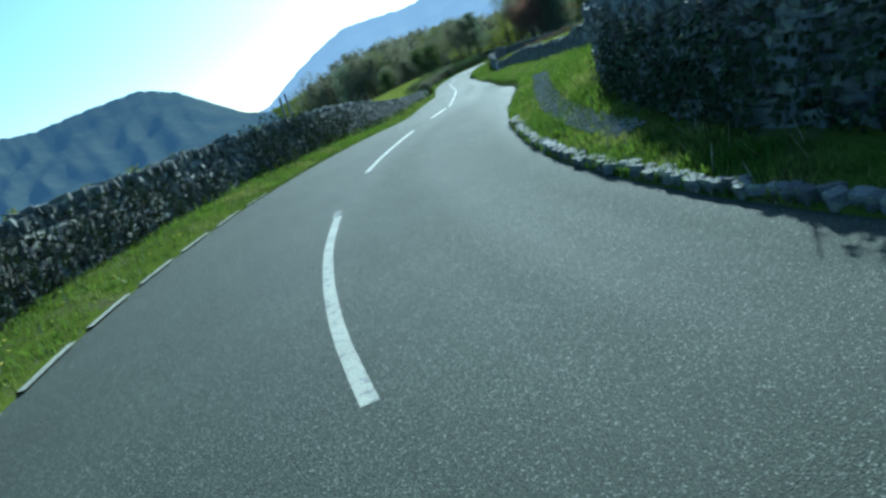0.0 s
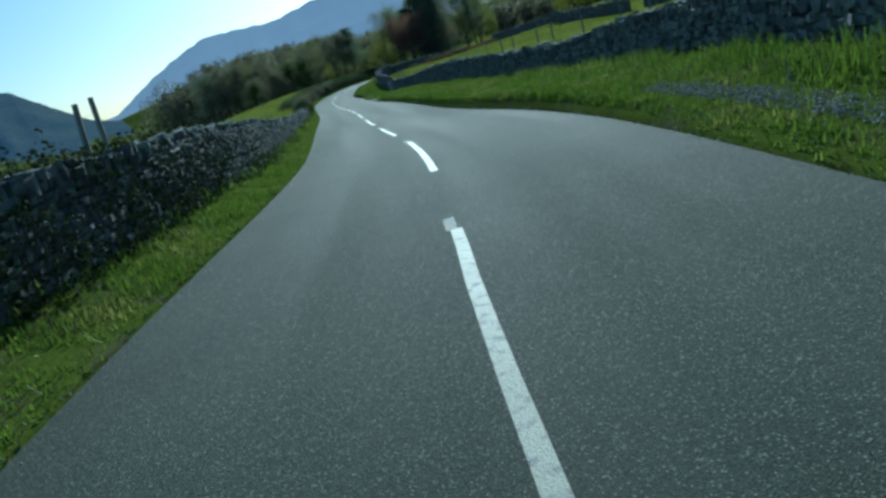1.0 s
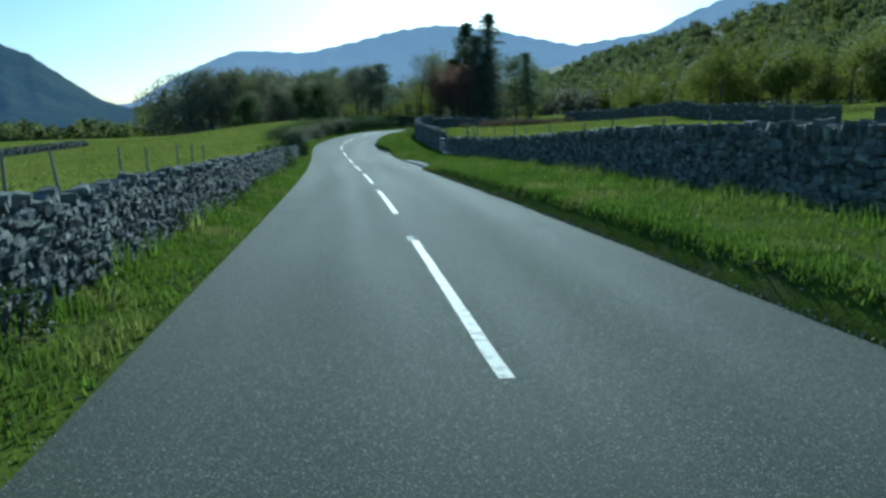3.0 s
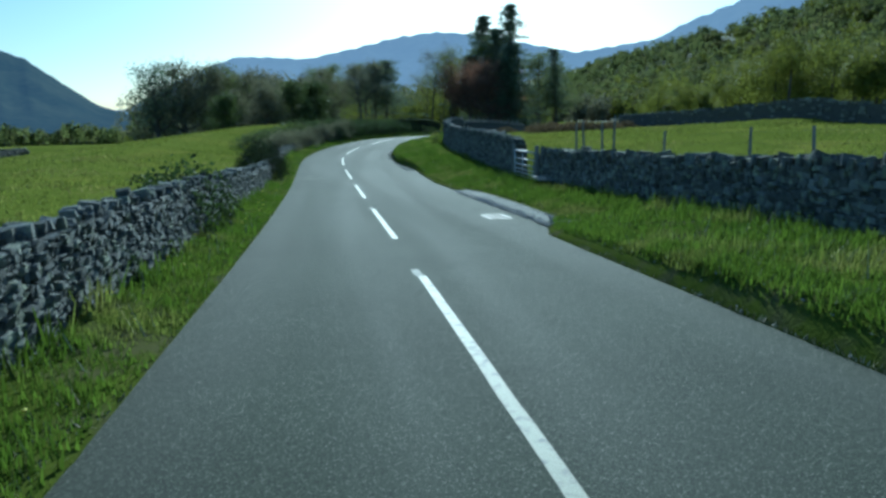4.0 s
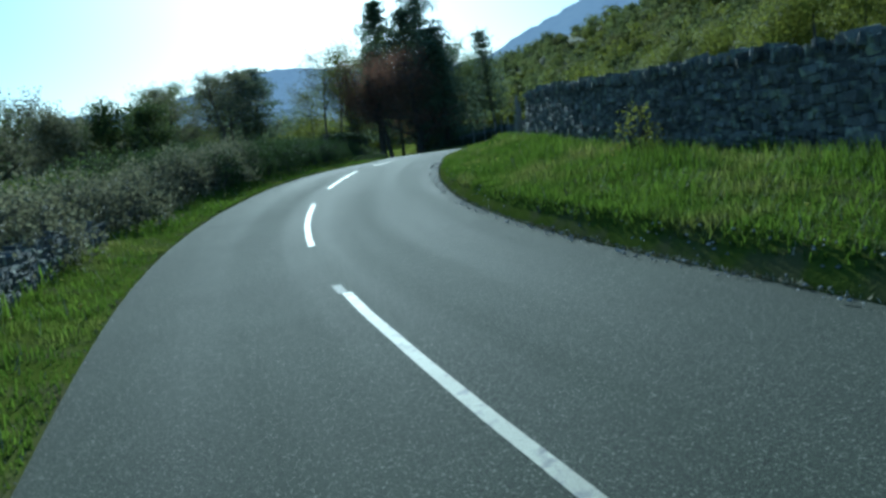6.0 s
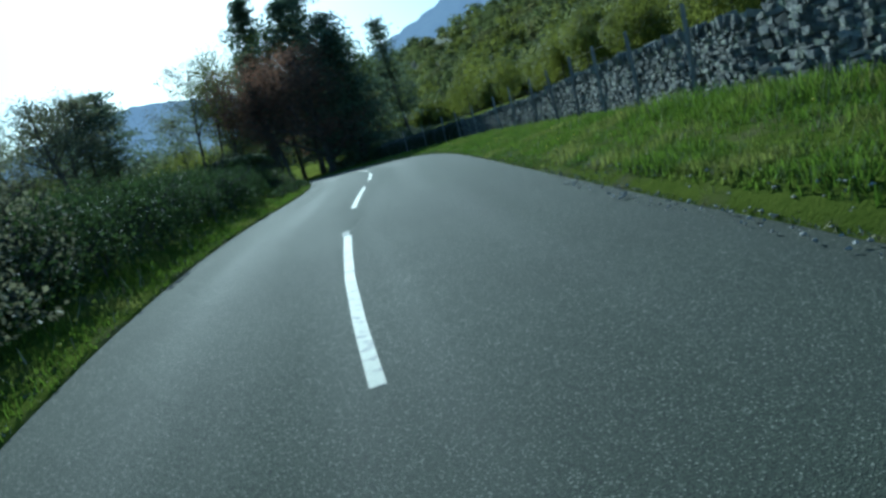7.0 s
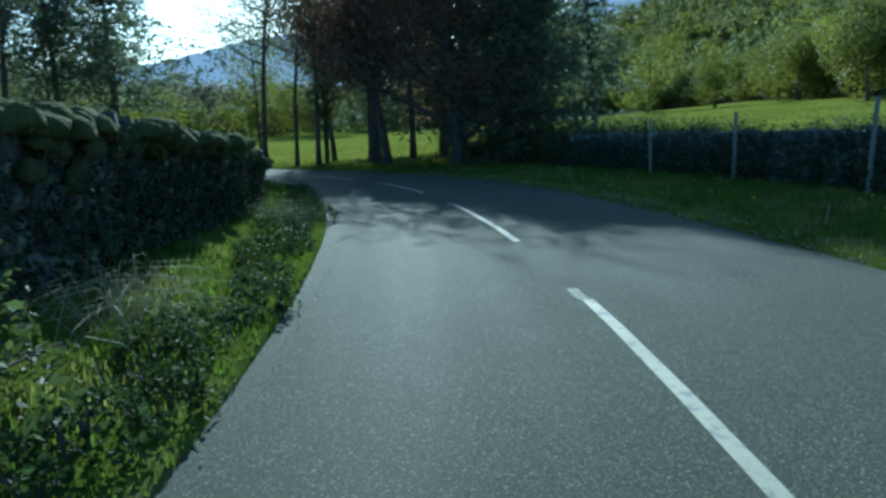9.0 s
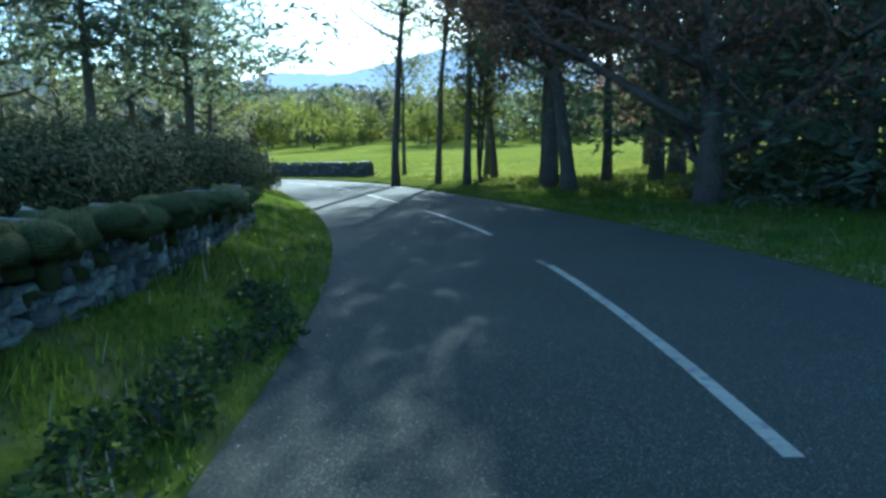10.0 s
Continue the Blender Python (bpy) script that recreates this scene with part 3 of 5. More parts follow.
def all_walls():
    dry_stone_wall("roadside_wall", "grey dry stone wall with upright cope stones along the verge", -14, 19,
                   [(-14, 4.3), (6, 4.2), (13, 3.9), (19, 3.65)], [(-14, 1.15), (8, 1.25), (19, 1.25)], (6, 11), 1)
    dry_stone_wall("roadside_wall", "lichened grey dry stone wall, its cope stones catching light", 19, 71,
                   [(19, 3.65), (30, 3.35), (40, 3.2), (71, 3.15)], [(19, 1.35), (24, 1.37), (30, 1.36), (37, 1.14), (45, 1.02), (52, 1.0), (62, 0.97), (71, 1.05)], (37, 39.0), 2, tilt=-0.16, course=0.054, fine=0.5, cope=0.55, skew=0.09)
    dry_stone_wall("roadside_wall", "low tumbled dry stone wall edging a sloping pasture", 71, 111,
                   [(71, 3.15), (87, 3.1), (95, 3.15), (105, 3.4), (111, 3.6)], [(71, 1.05), (80, 0.95), (88, 0.88), (97, 0.76), (108, 0.68), (111, 0.6)], (78.5, 80.8), 3, tilt=-0.16, course=0.056, fine=0.52, cope=0.6, skew=0.09)
    dry_stone_wall("mossy_wall", "old dry stone wall under thick moss cushions", 138, 171,
                   [(138, 4.7), (143, 4.3), (155, 4.0), (171, 3.95)], [(138, 1.75), (143, 1.75), (150, 1.72), (155, 1.5), (161, 1.02), (166, 0.95), (171, 0.85)], (162, 168), 4, moss=0.85)
    dry_stone_wall("field_wall", "dark shaded dry stone wall behind a grass bank", -14, 82.6,
                   [(-14, -3.75), (2, -3.6), (8, -4.1), (12, -4.45), (16, -4.9), (22, -5.3), (30, -5.5), (60, -5.65), (82.6, -5.75)],
                   [(-14, 1.1), (1, 1.15), (5, 1.3), (12, 1.4), (20, 1.3), (30, 1.12), (41, 1.32), (48, 1.48), (58, 1.48), (67, 1.3), (74, 1.25), (82.6, 1.3)], (41, 46), 6, thick=0.55)
    dry_stone_wall("field_wall", "tall shaded dry stone wall on a raised grassy verge", 85.7, 122,
                   [(85.7, -5.75), (96, -6.1), (108, -6.5), (122, -6.0)], [(85.7, 1.6), (90, 1.85), (100, 1.92), (108, 2.0), (122, 1.85)], (98, 103), 7, thick=0.55, skew=0.2)
    dry_stone_wall("field_wall", "sunlit grey dry stone wall behind a wire fence", 123, 168,
                   [(123, -6.1), (131, -6.4), (142, -6.6), (150, -6.7), (160, -6.9), (168, -7.4)], [(123, 1.5), (130, 1.48), (136, 1.38), (141, 1.22), (150, 1.17), (160, 1.2), (168, 1.2)], (130, 133.2), 8, thick=0.55, skew=0.16, course=0.074, fine=0.85)


all_walls()


def plan_wall(name, label, a, b, high, seed):
    """A plain far field wall between two plan points: a core with a broken top of stones."""
    r = np.random.default_rng(seed)
    a, b = np.array(a, float), np.array(b, float)
    n = int(np.hypot(*(b - a)) / 0.5)
    t = np.linspace(0, 1, n)[:, None]
    c = a + (b - a) * t
    z = land(c[:, 0], c[:, 1])
    way = (b - a) / np.hypot(*(b - a))
    side = np.array([-way[1], way[0]])
    rows = []
    for k, (d, up) in enumerate(((-0.3, -0.3), (-0.24, 0.82), (0.24, 0.82), (0.3, -0.3))):
        hz = z + up * (high if up > 0 else 1)
        rows.append(np.concatenate([c + side * d, hz[:, None]], 1))
    p = np.stack(rows, 1).reshape(-1, 3)
    root = thing(name, (c[0, 0], c[0, 1], z[0]), label, "wall")
    root["kind"] = "structure"
    inv = root.matrix_world.inverted()
    ob = put("rubble_core", mesh_of("rubble_core", p, grid_faces(n, 4).tolist() + [(0, 1, 2, 3), tuple(len(p) - 4 + k for k in (3, 2, 1, 0))], CORE), root)
    ob.matrix_parent_inverse = inv
    lot = []
    ang = math.atan2(way[1], way[0])
    for i in range(n * 4):
        u = r.uniform(0, 1)
        q = a + (b - a) * u
        hz = np.interp(u, t[:, 0], z)
        face = r.random() < 0.65
        d = r.choice([-0.28, 0.28]) if face else 0
        h = r.uniform(0.05, 0.8) * high if face else high * 0.9
        lot.append(Matrix.Translation((q[0] + side[0] * d, q[1] + side[1] * d, hz + h)) @ Matrix.Rotation(ang + r.normal(0, 0.1), 4, "Z")
                   @ Matrix.Diagonal((r.uniform(0.25, 0.5), 0.16 if face else 0.5, r.uniform(0.12, 0.25), 1)))
    v, f = joined(lot)
    ob = put("stones", mesh_of("stones", v, f, STONE), root, kind="stuff")
    ob.matrix_parent_inverse = inv


plan_wall("pasture_wall", "dark dry stone wall crossing the hillside pasture", (24, -58), (68.6, -58.6), 1.5, 21)
plan_wall("pasture_wall", "dark dry stone wall running down the pasture", (71.4, -58.8), (120, -71.5), 1.45, 22)
plan_wall("pasture_wall", "low dark wall between two valley fields", (95, 14), (150, -12), 1.0, 23)
plan_wall("pasture_wall", "low shaded wall on the far side of the bend", (188.5, -77.7), (203, -71), 1.0, 24)

# ---- kerb of rough stones by the inner bend ----
rk = np.random.default_rng(9)
kerb = thing("stone_edging", place(4, -2.7), "row of rough half-buried stones edging the road", "kerb")
kinv = kerb.matrix_world.inverted()
s_k = -5.0
while s_k < 9.5:
    w = rk.uniform(0.08, 0.18)
    ob = put("edging_stone", STONES[int(rk.integers(7))], kerb)
    ob.matrix_parent_inverse = kinv
    q = place(s_k + w / 2, -(wr(s_k) + 0.05) + rk.normal(0, 0.025), 0.03)
    ob.matrix_basis = (Matrix.Translation(Vector(q)) @ Matrix.Rotation(float(np.interp(s_k, S_ALL, HEAD)) + rk.normal(0, 0.25), 4, "Z")
                       @ Matrix.Rotation(rk.normal(0, 0.2), 4, "X") @ Matrix.Diagonal((w, rk.uniform(0.09, 0.15), rk.uniform(0.07, 0.11), 1)))
    s_k += w * rk.uniform(0.85, 1.05)

# ---- grass ----


def grass(name, label, s0, s1, off0, off1, density, high, seed, mat=GRASS, width=0.012, patchy=0.5, lean=0.35):
    """Blades between two offsets (functions of s) from the road's middle; taller in tufts."""
    r = np.random.default_rng(seed)
    n = int((s1 - s0) * np.mean(np.abs(off1(np.linspace(s0, s1, 20)) - off0(np.linspace(s0, s1, 20)))) * density)
    s = r.uniform(s0, s1, n)
    u = r.uniform(0, 1, n)
    off = off0(s) + (off1(s) - off0(s)) * u
    p = place(s, off)
    tuft = 0.5 + 0.5 * wob(p[:, 0], p[:, 1], 0.28, seed) + 0.35 * wob(p[:, 0], p[:, 1], 1.3, seed + 3)
    keep = r.uniform(0, 1, n) > patchy * (1 - np.clip(tuft, 0, 1))
    on_path = (s > 3.5) & (s < 19) & (off < -3.08 - 0.05 * np.sin(s * 2)) & (off > -3.55)
    keep &= ~on_path | (r.uniform(0, 1, n) < 0.06)
    s, off, p, tuft, u = s[keep], off[keep], p[keep], tuft[keep], u[keep]
    n = len(s)
    p[:, 2] += rise(s, off, p[:, 0], p[:, 1]) - 0.03
    edge = np.clip(0.65 + 2.2 * u, 0, 1)
    h = high * (0.45 + 0.75 * np.clip(tuft, 0, 1.3)) * r.uniform(0.55, 1.3, n) * edge
    a = r.uniform(0, 2 * np.pi, n)
    side = np.stack([np.cos(a), np.sin(a), 0 * a], -1)
    bend = np.stack([-np.sin(a), np.cos(a), 0 * a], -1) * (h * lean * r.uniform(0.2, 1.6, n))[:, None]
    up = np.stack([0 * a, 0 * a, h], -1)
    w = (width * r.uniform(0.6, 1.5, n))[:, None]
    v = np.stack([p - side * w, p + side * w, p + up + bend + side * w * 0.25, p + up + bend - side * w * 0.25], 1)
    quads = np.arange(n)[:, None] * 4 + np.array([0, 1, 2, 3])
    me = bpy.data.meshes.new(name)
    me.from_pydata(v.reshape(-1, 3), [], quads.tolist())
    me.materials.append(mat)
    return put(name, me, None, label, category="grass", kind="stuff")


LW = lambda s: np.interp(s, [-20, 6, 13, 30, 40, 95, 111, 143, 172, 200], [4.3, 4.2, 3.9, 3.35, 3.2, 3.15, 3.6, 4.2, 3.95, 5.0])
RW = lambda s: np.interp(s, [-14, 2, 12, 22, 60, 82, 108, 122, 131, 142, 150, 168, 200], [-3.4, -3.4, -4.4, -5.3, -5.65, -5.75, -6.5, -6.2, -6.4, -6.6, -6.7, -7.4, -7.0])
grass("verge_grass", "short sunlit grass tufts on the left verge", -8, 182, lambda s: wl(s) - 0.04, lambda s: LW(s) + 0.12, 640, 0.11, 11, width=0.009, patchy=0.2)
grass("verge_grass", "long tussocky grass on the bank", -6, 60, lambda s: -wr(s) + 0.04 - 0.8 * kick(s), lambda s: RW(s) + 0.05, 560, 0.125, 12, width=0.009, lean=0.6)
grass("verge_grass", "long tussocky grass below the field wall", 60, 124, lambda s: -wr(s) - 0.03 - 0.8 * kick(s) - 0.25 * ((s > 74) & (s < 90)), lambda s: RW(s) + 0.05, 560, 0.16, 13, width=0.009, lean=0.6)
grass("verge_grass", "bright grass on the bank under the sunlit wall", 124, 182, lambda s: -wr(s) + 0.03, lambda s: RW(s) - 0.1, 560, 0.12, 14, width=0.009, lean=0.6)
grass("crest_grass", "dense bright grass on the crest of the bank", 18, 73, lambda s: -wr(s) - 0.1, lambda s: -wr(s) - 0.8, 1000, 0.12, 23, width=0.009, patchy=0.1, lean=0.5)
grass("crest_grass", "dense bright grass along the steep turf edge", 93, 121, lambda s: -wr(s) - 0.1, lambda s: -wr(s) - 0.8, 1000, 0.12, 24, width=0.009, patchy=0.1, lean=0.5)
grass("dry_grass", "pale dry stalks among the verge grass", -6, 175, lambda s: wl(s) + 0.02, lambda s: LW(s) + 0.1, 16, 0.22, 15, STRAW, 0.006, 0.8, 0.6)
grass("dry_grass", "pale dry stalks along the bank", -6, 175, lambda s: -wr(s) - 0.02, lambda s: RW(s), 4, 0.26, 16, STRAW, 0.006, 0.8, 0.6)
grass("wall_foot_grass", "taller shaded grass at the wall's foot", 10, 110, lambda s: LW(s) - 0.2, lambda s: LW(s) + 0.15, 160, 0.28, 17)
grass("rough_grass", "tall rough grass along the foot of the field wall", 92, 126, lambda s: RW(s) + 1.5, lambda s: RW(s) - 0.05, 330, 0.27, 18, width=0.008, lean=0.5, patchy=0.8)
grass("rough_grass", "long shaded grass under the field wall", 8, 92, lambda s: RW(s) + 1.0, lambda s: RW(s) - 0.05, 260, 0.26, 19, width=0.008, lean=0.5, patchy=0.8)
grass("worn_edge", "short brown worn grass at the edge of the asphalt", 0, 172, lambda s: -wr(s) + 0.06, lambda s: -wr(s) - 0.4 + 1.5 * kick(s), 420, 0.04, 20, STRAW, 0.006, 0.7, 0.9)
grass("worn_edge", "strip of brown trodden grass below the bank", 120, 172, lambda s: -wr(s) + 0.03, lambda s: -wr(s) - 0.5, 900, 0.05, 25, STRAW, 0.006, 0.5, 0.9)
grass("worn_edge", "short brown worn grass at the asphalt's left edge", -6, 172, lambda s: wl(s) - 0.05, lambda s: wl(s) + 0.22, 420, 0.045, 22, STRAW, 0.006, 0.7, 0.9)

# ---- stones and grit ----


def grit(name, label, s0, s1, off0, off1, count, size, seed, mat=GRAVEL, lift=0.0):
    r = np.random.default_rng(seed)
    lot = []
    s = r.uniform(s0, s1, count)
    off = off0 + (off1 - off0) * r.beta(1.3, 1.6, count)
    p = place(s, off)
    z = p[:, 2] + np.where((off < wl(s)) & (off > -wr(s)), 0.002, rise(s, off, p[:, 0], p[:, 1]) - 0.01 + lift)
    for i in range(count):
        k = size * r.uniform(0.4, 1.5)
        lot.append(Matrix.Translation((p[i, 0], p[i, 1], z[i] + k * 0.15)) @ Matrix.Rotation(r.uniform(0, 6.28), 4, "Z")
                   @ Matrix.Diagonal((k, k * r.uniform(0.6, 1), k * r.uniform(0.35, 0.7), 1)))
    v, f = joined(lot, CHIP_GEO)
    return put(name, mesh_of(name, v, f, mat), None, label, category="gravel", kind="stuff")


s_g = np.linspace(73.2, 83.0, 60)
o_g = -np.stack([3.0 + 0.12 * wob(s_g, s_g * 0.7, 0.5, 3.1) + 0 * s_g, np.maximum(wr(s_g) * 0.5 + 1.6, 3.13), np.maximum(wr(s_g) + 0.12, 3.16)], 1)
put("gravel_bed", strip("gravel_bed", s_g, o_g, 0.006 + np.array([0, 0.012, 0.03])[None] + 0 * o_g, DUST), None,
    "trodden dusty grit between asphalt and turf", category="gravel", kind="structure")
grit("gravel_patch", "loose pale gravel washed out before the field gate", 73, 80, -2.95, -3.6, 2600, 0.042, 31, lift=0.02)
grit("gravel_patch", "pale stony ground running up to the field gate", 79, 82.8, -2.95, -3.5, 1200, 0.036, 38, lift=0.02)
grit("gravel_path", "narrow stony path along the grass bank", 4, 19, -3.1, -3.55, 5200, 0.03, 32, lift=0.03)
grit("gravel_edge", "gritty road edge with loose chippings", 94, 122, -2.75, -3.35, 900, 0.045, 33)
grit("gravel_edge", "loose chippings along the verge", 20, 70, -2.55, -2.9, 350, 0.035, 34)
grit("gravel_edge", "loose chippings and dead leaves by the turf", 120, 170, 2.35, 2.65, 260, 0.02, 35)
grit("gravel_edge", "crumbled chippings by the left turf edge", 10, 115, 2.25, 2.5, 300, 0.018, 36)
grit("gravel_edge", "loose chippings by the right turf edge", 122, 165, -2.95, -3.5, 1500, 0.028, 37)

# ---- gully grate ----


def gully(at_s, at_off):
    root = thing("gully_grate", place(at_s, at_off, 0.0), "rusty cast iron gully grate set in the asphalt", "drain", rz=float(np.interp(at_s, S_ALL, HEAD)))

    def bar(name, x, y, lx, ly, parent):
        bm = bmesh.new()
        bmesh.ops.create_cube(bm, size=1, matrix=Matrix.Translation((x, y, 0.008)) @ Matrix.Diagonal((lx, ly, 0.03, 1)))
        bmesh.ops.bevel(bm, geom=bm.edges[:], offset=0.004, segments=1, affect="EDGES")
        return part(name, bm, IRON, parent)

    root.matrix_world = root.matrix_world @ Matrix.Translation((0, 0, -0.014)) @ Matrix.Rotation(0.031, 4, "Y")
    bar("frame", -0.47, 0, 0.05, 0.46, root)
    bar("frame", 0.47, 0, 0.05, 0.46, root)
    bar("frame", 0, 0.22, 0.9, 0.04, root)
    bar("frame", 0, -0.22, 0.9, 0.04, root)
    for i in range(12):
        bar("grate_bar", -0.4 + i * 0.073, 0, 0.028, 0.4, root)
    # no hollow is modelled: a dark plate between the bars gives its shade
    bm = bmesh.new()
    bmesh.ops.create_cube(bm, size=1, matrix=Matrix.Translation((0, 0, -0.002)) @ Matrix.Diagonal((0.9, 0.42, 0.01, 1)))
    part("sump_shade_plate", bm, CORE, root, "flat dark plate standing in for the shaded hollow below the bars")


gully(75.0, -2.44)

# ---- field gate ----


def field_gate(a, b):
    """Galvanised gate hung between two points along the wall."""
    a, b = np.array(a), np.array(b)
    span = float(np.hypot(*(b - a)[:2]))
    root = thing("field_gate", a, "galvanised steel seven-bar field gate, closed", "gate", rz=math.atan2(b[1] - a[1], b[0] - a[0]))

    def pipe(name, p, q, rad):
        v, f = [], []
        tube(v, f, [p, q], [rad, rad], 8)
        return put(name, mesh_of(name, v, f, STEEL, True), root)

    for h in (0.18, 0.29, 0.41, 0.54, 0.7, 0.9, 1.16):
        pipe("rail", (0.06, 0, h), (span - 0.06, 0, h), 0.022 if h < 1.1 else 0.028)
    for x in (0.06, span - 0.06):
        pipe("stile", (x, 0, 0.16), (x, 0, 1.2), 0.028)
    pipe("brace", (span * 0.55, 0.03, 0.2), (span * 0.55, 0.03, 1.16), 0.018)
    for x in (-0.1, span + 0.1):
        v, f = [], []
        tube(v, f, [(x, 0, -0.3), (x, 0, 0.6), (x, 0, 1.4)], [0.085, 0.08, 0.075], 8)
        put("gate_post", mesh_of("gate_post", v, f, POST), root, "weathered timber post")


field_gate(place(82.85, -5.7, 0.02), place(85.45, -5.7, 0.02))

# ---- posts and wire ----


def fence(name, label, pts, high, rad, wires, seed, square=True):
    """Posts at plan points (x, y, base z) with strands between them."""
    r = np.random.default_rng(seed)
    root = thing(name, pts[0], label, "fence")
    inv = root.matrix_world.inverted()
    tops = []
    for q in pts:
        lean = (r.normal(0, 0.03), r.normal(0, 0.03))
        hh = high * r.uniform(0.94, 1.05)
        t = (q[0] + lean[0] * hh, q[1] + lean[1] * hh, q[2] + hh)
        v, f = [], []
        tube(v, f, [(q[0], q[1], q[2] - 0.3), ((q[0] + t[0]) / 2, (q[1] + t[1]) / 2, (q[2] + t[2]) / 2), t], [rad, rad, rad * 0.85], 6 if square else 8)
        put("post", mesh_of("post", v, f, POST), root).matrix_parent_inverse = inv
        tops.append((np.array(q, float), np.array(t)))
    for k in wires:
        v, f = [], []
        for (a0, a1), (b0, b1) in zip(tops[:-1], tops[1:]):
            p, q = a0 + (a1 - a0) * k, b0 + (b1 - b0) * k
            mid = (p + q) / 2 - np.array([0, 0, 0.03])
            tube(v, f, [p, mid, q], [0.0022] * 3, 3)
        put("wire", mesh_of("wire", v, f, WIRE), root).matrix_parent_inverse = inv


def roadside_posts(ss_list, off_table):
    out = []
    for s in ss_list:
        o = float(np.interp(s, [a for a, _ in off_table], [b for _, b in off_table]))
        p = place(s, o)
        out.append((p[0], p[1], float(p[2] + rise(np.array([s]), np.array([o]), p[0:1], p[1:2])[0])))
    return out


fence("wire_fence", "weathered timber posts with stock wire before the wall", roadside_posts(
    [124.4, 127.1, 129.8, 132.4, 135.0, 138, 141.6, 144.5, 148.7, 151.9, 154.7, 158.5, 162], [(120, -5.7), (131, -6.0), (142, -6.2), (151, -6.3), (162, -6.5)]), 1.6, 0.045, (0.2, 0.4, 0.6, 0.78, 0.95), 51)
fence("wire_fence", "tall weathered posts with wire behind the field wall", roadside_posts(
    [24, 27.1, 29, 32.2, 35.6, 37.7, 41.4, 44, 47.7, 50.1, 53.6, 57, 59.1, 62.6, 65, 68.3, 71.5, 73.4, 76.9], [(24, -7.2), (60, -7.6), (82, -7.0)]), 1.5, 0.032, (0.65, 0.8, 0.95), 52)
fence("wire_fence", "tall dark posts with wire beside the field gate", roadside_posts([78.7, 79.4, 80.7, 81.5], [(70, -6.6), (90, -6.6)]), 1.9, 0.034, (0.7, 0.9), 56)
fence("wire_fence", "slender posts and wire along the lower pasture", roadside_posts(
    [30.5, 33, 36.4, 38.6, 42, 45.5, 47.3, 50.6, 53, 55.2, 58.9, 61.3, 64.8, 67, 69.5], [(30, 6.4), (70, 6.0)]), 1.15, 0.03, (0.5, 0.9), 53)
fence("wire_fence", "old posts rising out of the ivy", roadside_posts([19.6, 20.6], [(0, 4.9), (30, 4.7)]), 2.0, 0.05, (0.6, 0.9), 55)

# ---- trees and bushes ----


def limb_path(r, start, way, length, steps, bend, lift):
    pts, p, w = [Vector(start)], Vector(start), Vector(way).normalized()
    for _ in range(steps):
        w = (w + Vector((r.normal(0, bend), r.normal(0, bend), r.normal(0, bend) + lift))).normalized()
        p = p + w * (length / steps)
        pts.append(p.copy())
    return pts


def skeleton_tree(r, high, trunk_r, first, limbs, reach, twigs, lift=0.12, crown_shape=1.0):
    """Trunk, limbs and twigs. Returns trunk lists, limb lists and the points where leaves grow."""
    tv, tf, lv, lf, ends = [], [], [], [], []
    trunk = limb_path(r, (0, 0, -0.4), (0, 0, 1), high * 0.92 + 0.4, 8, 0.05, 0.05)
    tube(tv, tf, trunk, [trunk_r * (1.35 if i == 0 else 1.05 - 0.95 * i / 8) + 0.02 for i in range(9)], 9)
    for k in range(limbs):
        u = first + (0.97 - first) * (k + r.uniform(0, 1)) / limbs
        i = min(int(u * 8), 7)
        p = trunk[i].lerp(trunk[i + 1], u * 8 - i)
        a = k * 2.4 + r.normal(0, 0.4)
        spread = reach * (1 - crown_shape * max(0, (u - first) / (1 - first)) ** 1.3 * 0.75) * r.uniform(0.7, 1.15)
        way = Vector((math.cos(a), math.sin(a), r.uniform(0.15, 0.7)))
        path = limb_path(r, p, way, spread, 4, 0.16, lift)
        lr = trunk_r * (1 - u) * 0.55 + 0.03
        tube(lv, lf, path, [lr * (1 - 0.8 * j / 4) for j in range(5)], 5)
        for j in range(twigs):
            q = path[1 + (j % 4)].lerp(path[min(2 + (j % 4), 4)], r.uniform(0, 1))
            w2 = Vector((way.x + r.normal(0, 0.8), way.y + r.normal(0, 0.8), r.uniform(-0.15, 0.8)))
            tp = limb_path(r, q, w2, spread * r.uniform(0.25, 0.5), 3, 0.25, 0.08)
            tube(lv, lf, tp, [lr * 0.35 + 0.008, lr * 0.25 + 0.006, lr * 0.15 + 0.005, 0.004], 3)
            ends += [tp[2], tp[3]]
        ends += path[2:]
    ends.append(trunk[-1])
    return (tv, tf), (lv, lf), np.array([tuple(e) for e in ends])


def make_tree(name, label, high, trunk_r, first, limbs, reach, twigs, leaves, leaf, blob, mat, seed, at, category="tree", crown_shape=1.0, lift=0.12, group="", flat=0.0, rz=0.0):
    r = np.random.default_rng(seed)
    t, l, ends = skeleton_tree(r, high, trunk_r, first, limbs, reach, twigs, lift, crown_shape)
    root = thing(name, at, label, category, group, rz)
    put("trunk", mesh_of("trunk", t[0], t[1], BARK, True), root)
    put("branching", mesh_of("branching", l[0], l[1], BARK, True), root, kind="stuff")
    if leaves:
        c = ends[r.integers(0, len(ends), leaves)] + r.normal(0, 1, (leaves, 3)) * np.array([blob, blob, blob * 0.7])
        v, f = leaf_quads(c, leaf, r, flat)
        put("crown", mesh_of("crown", v, f, mat), root)
    return root


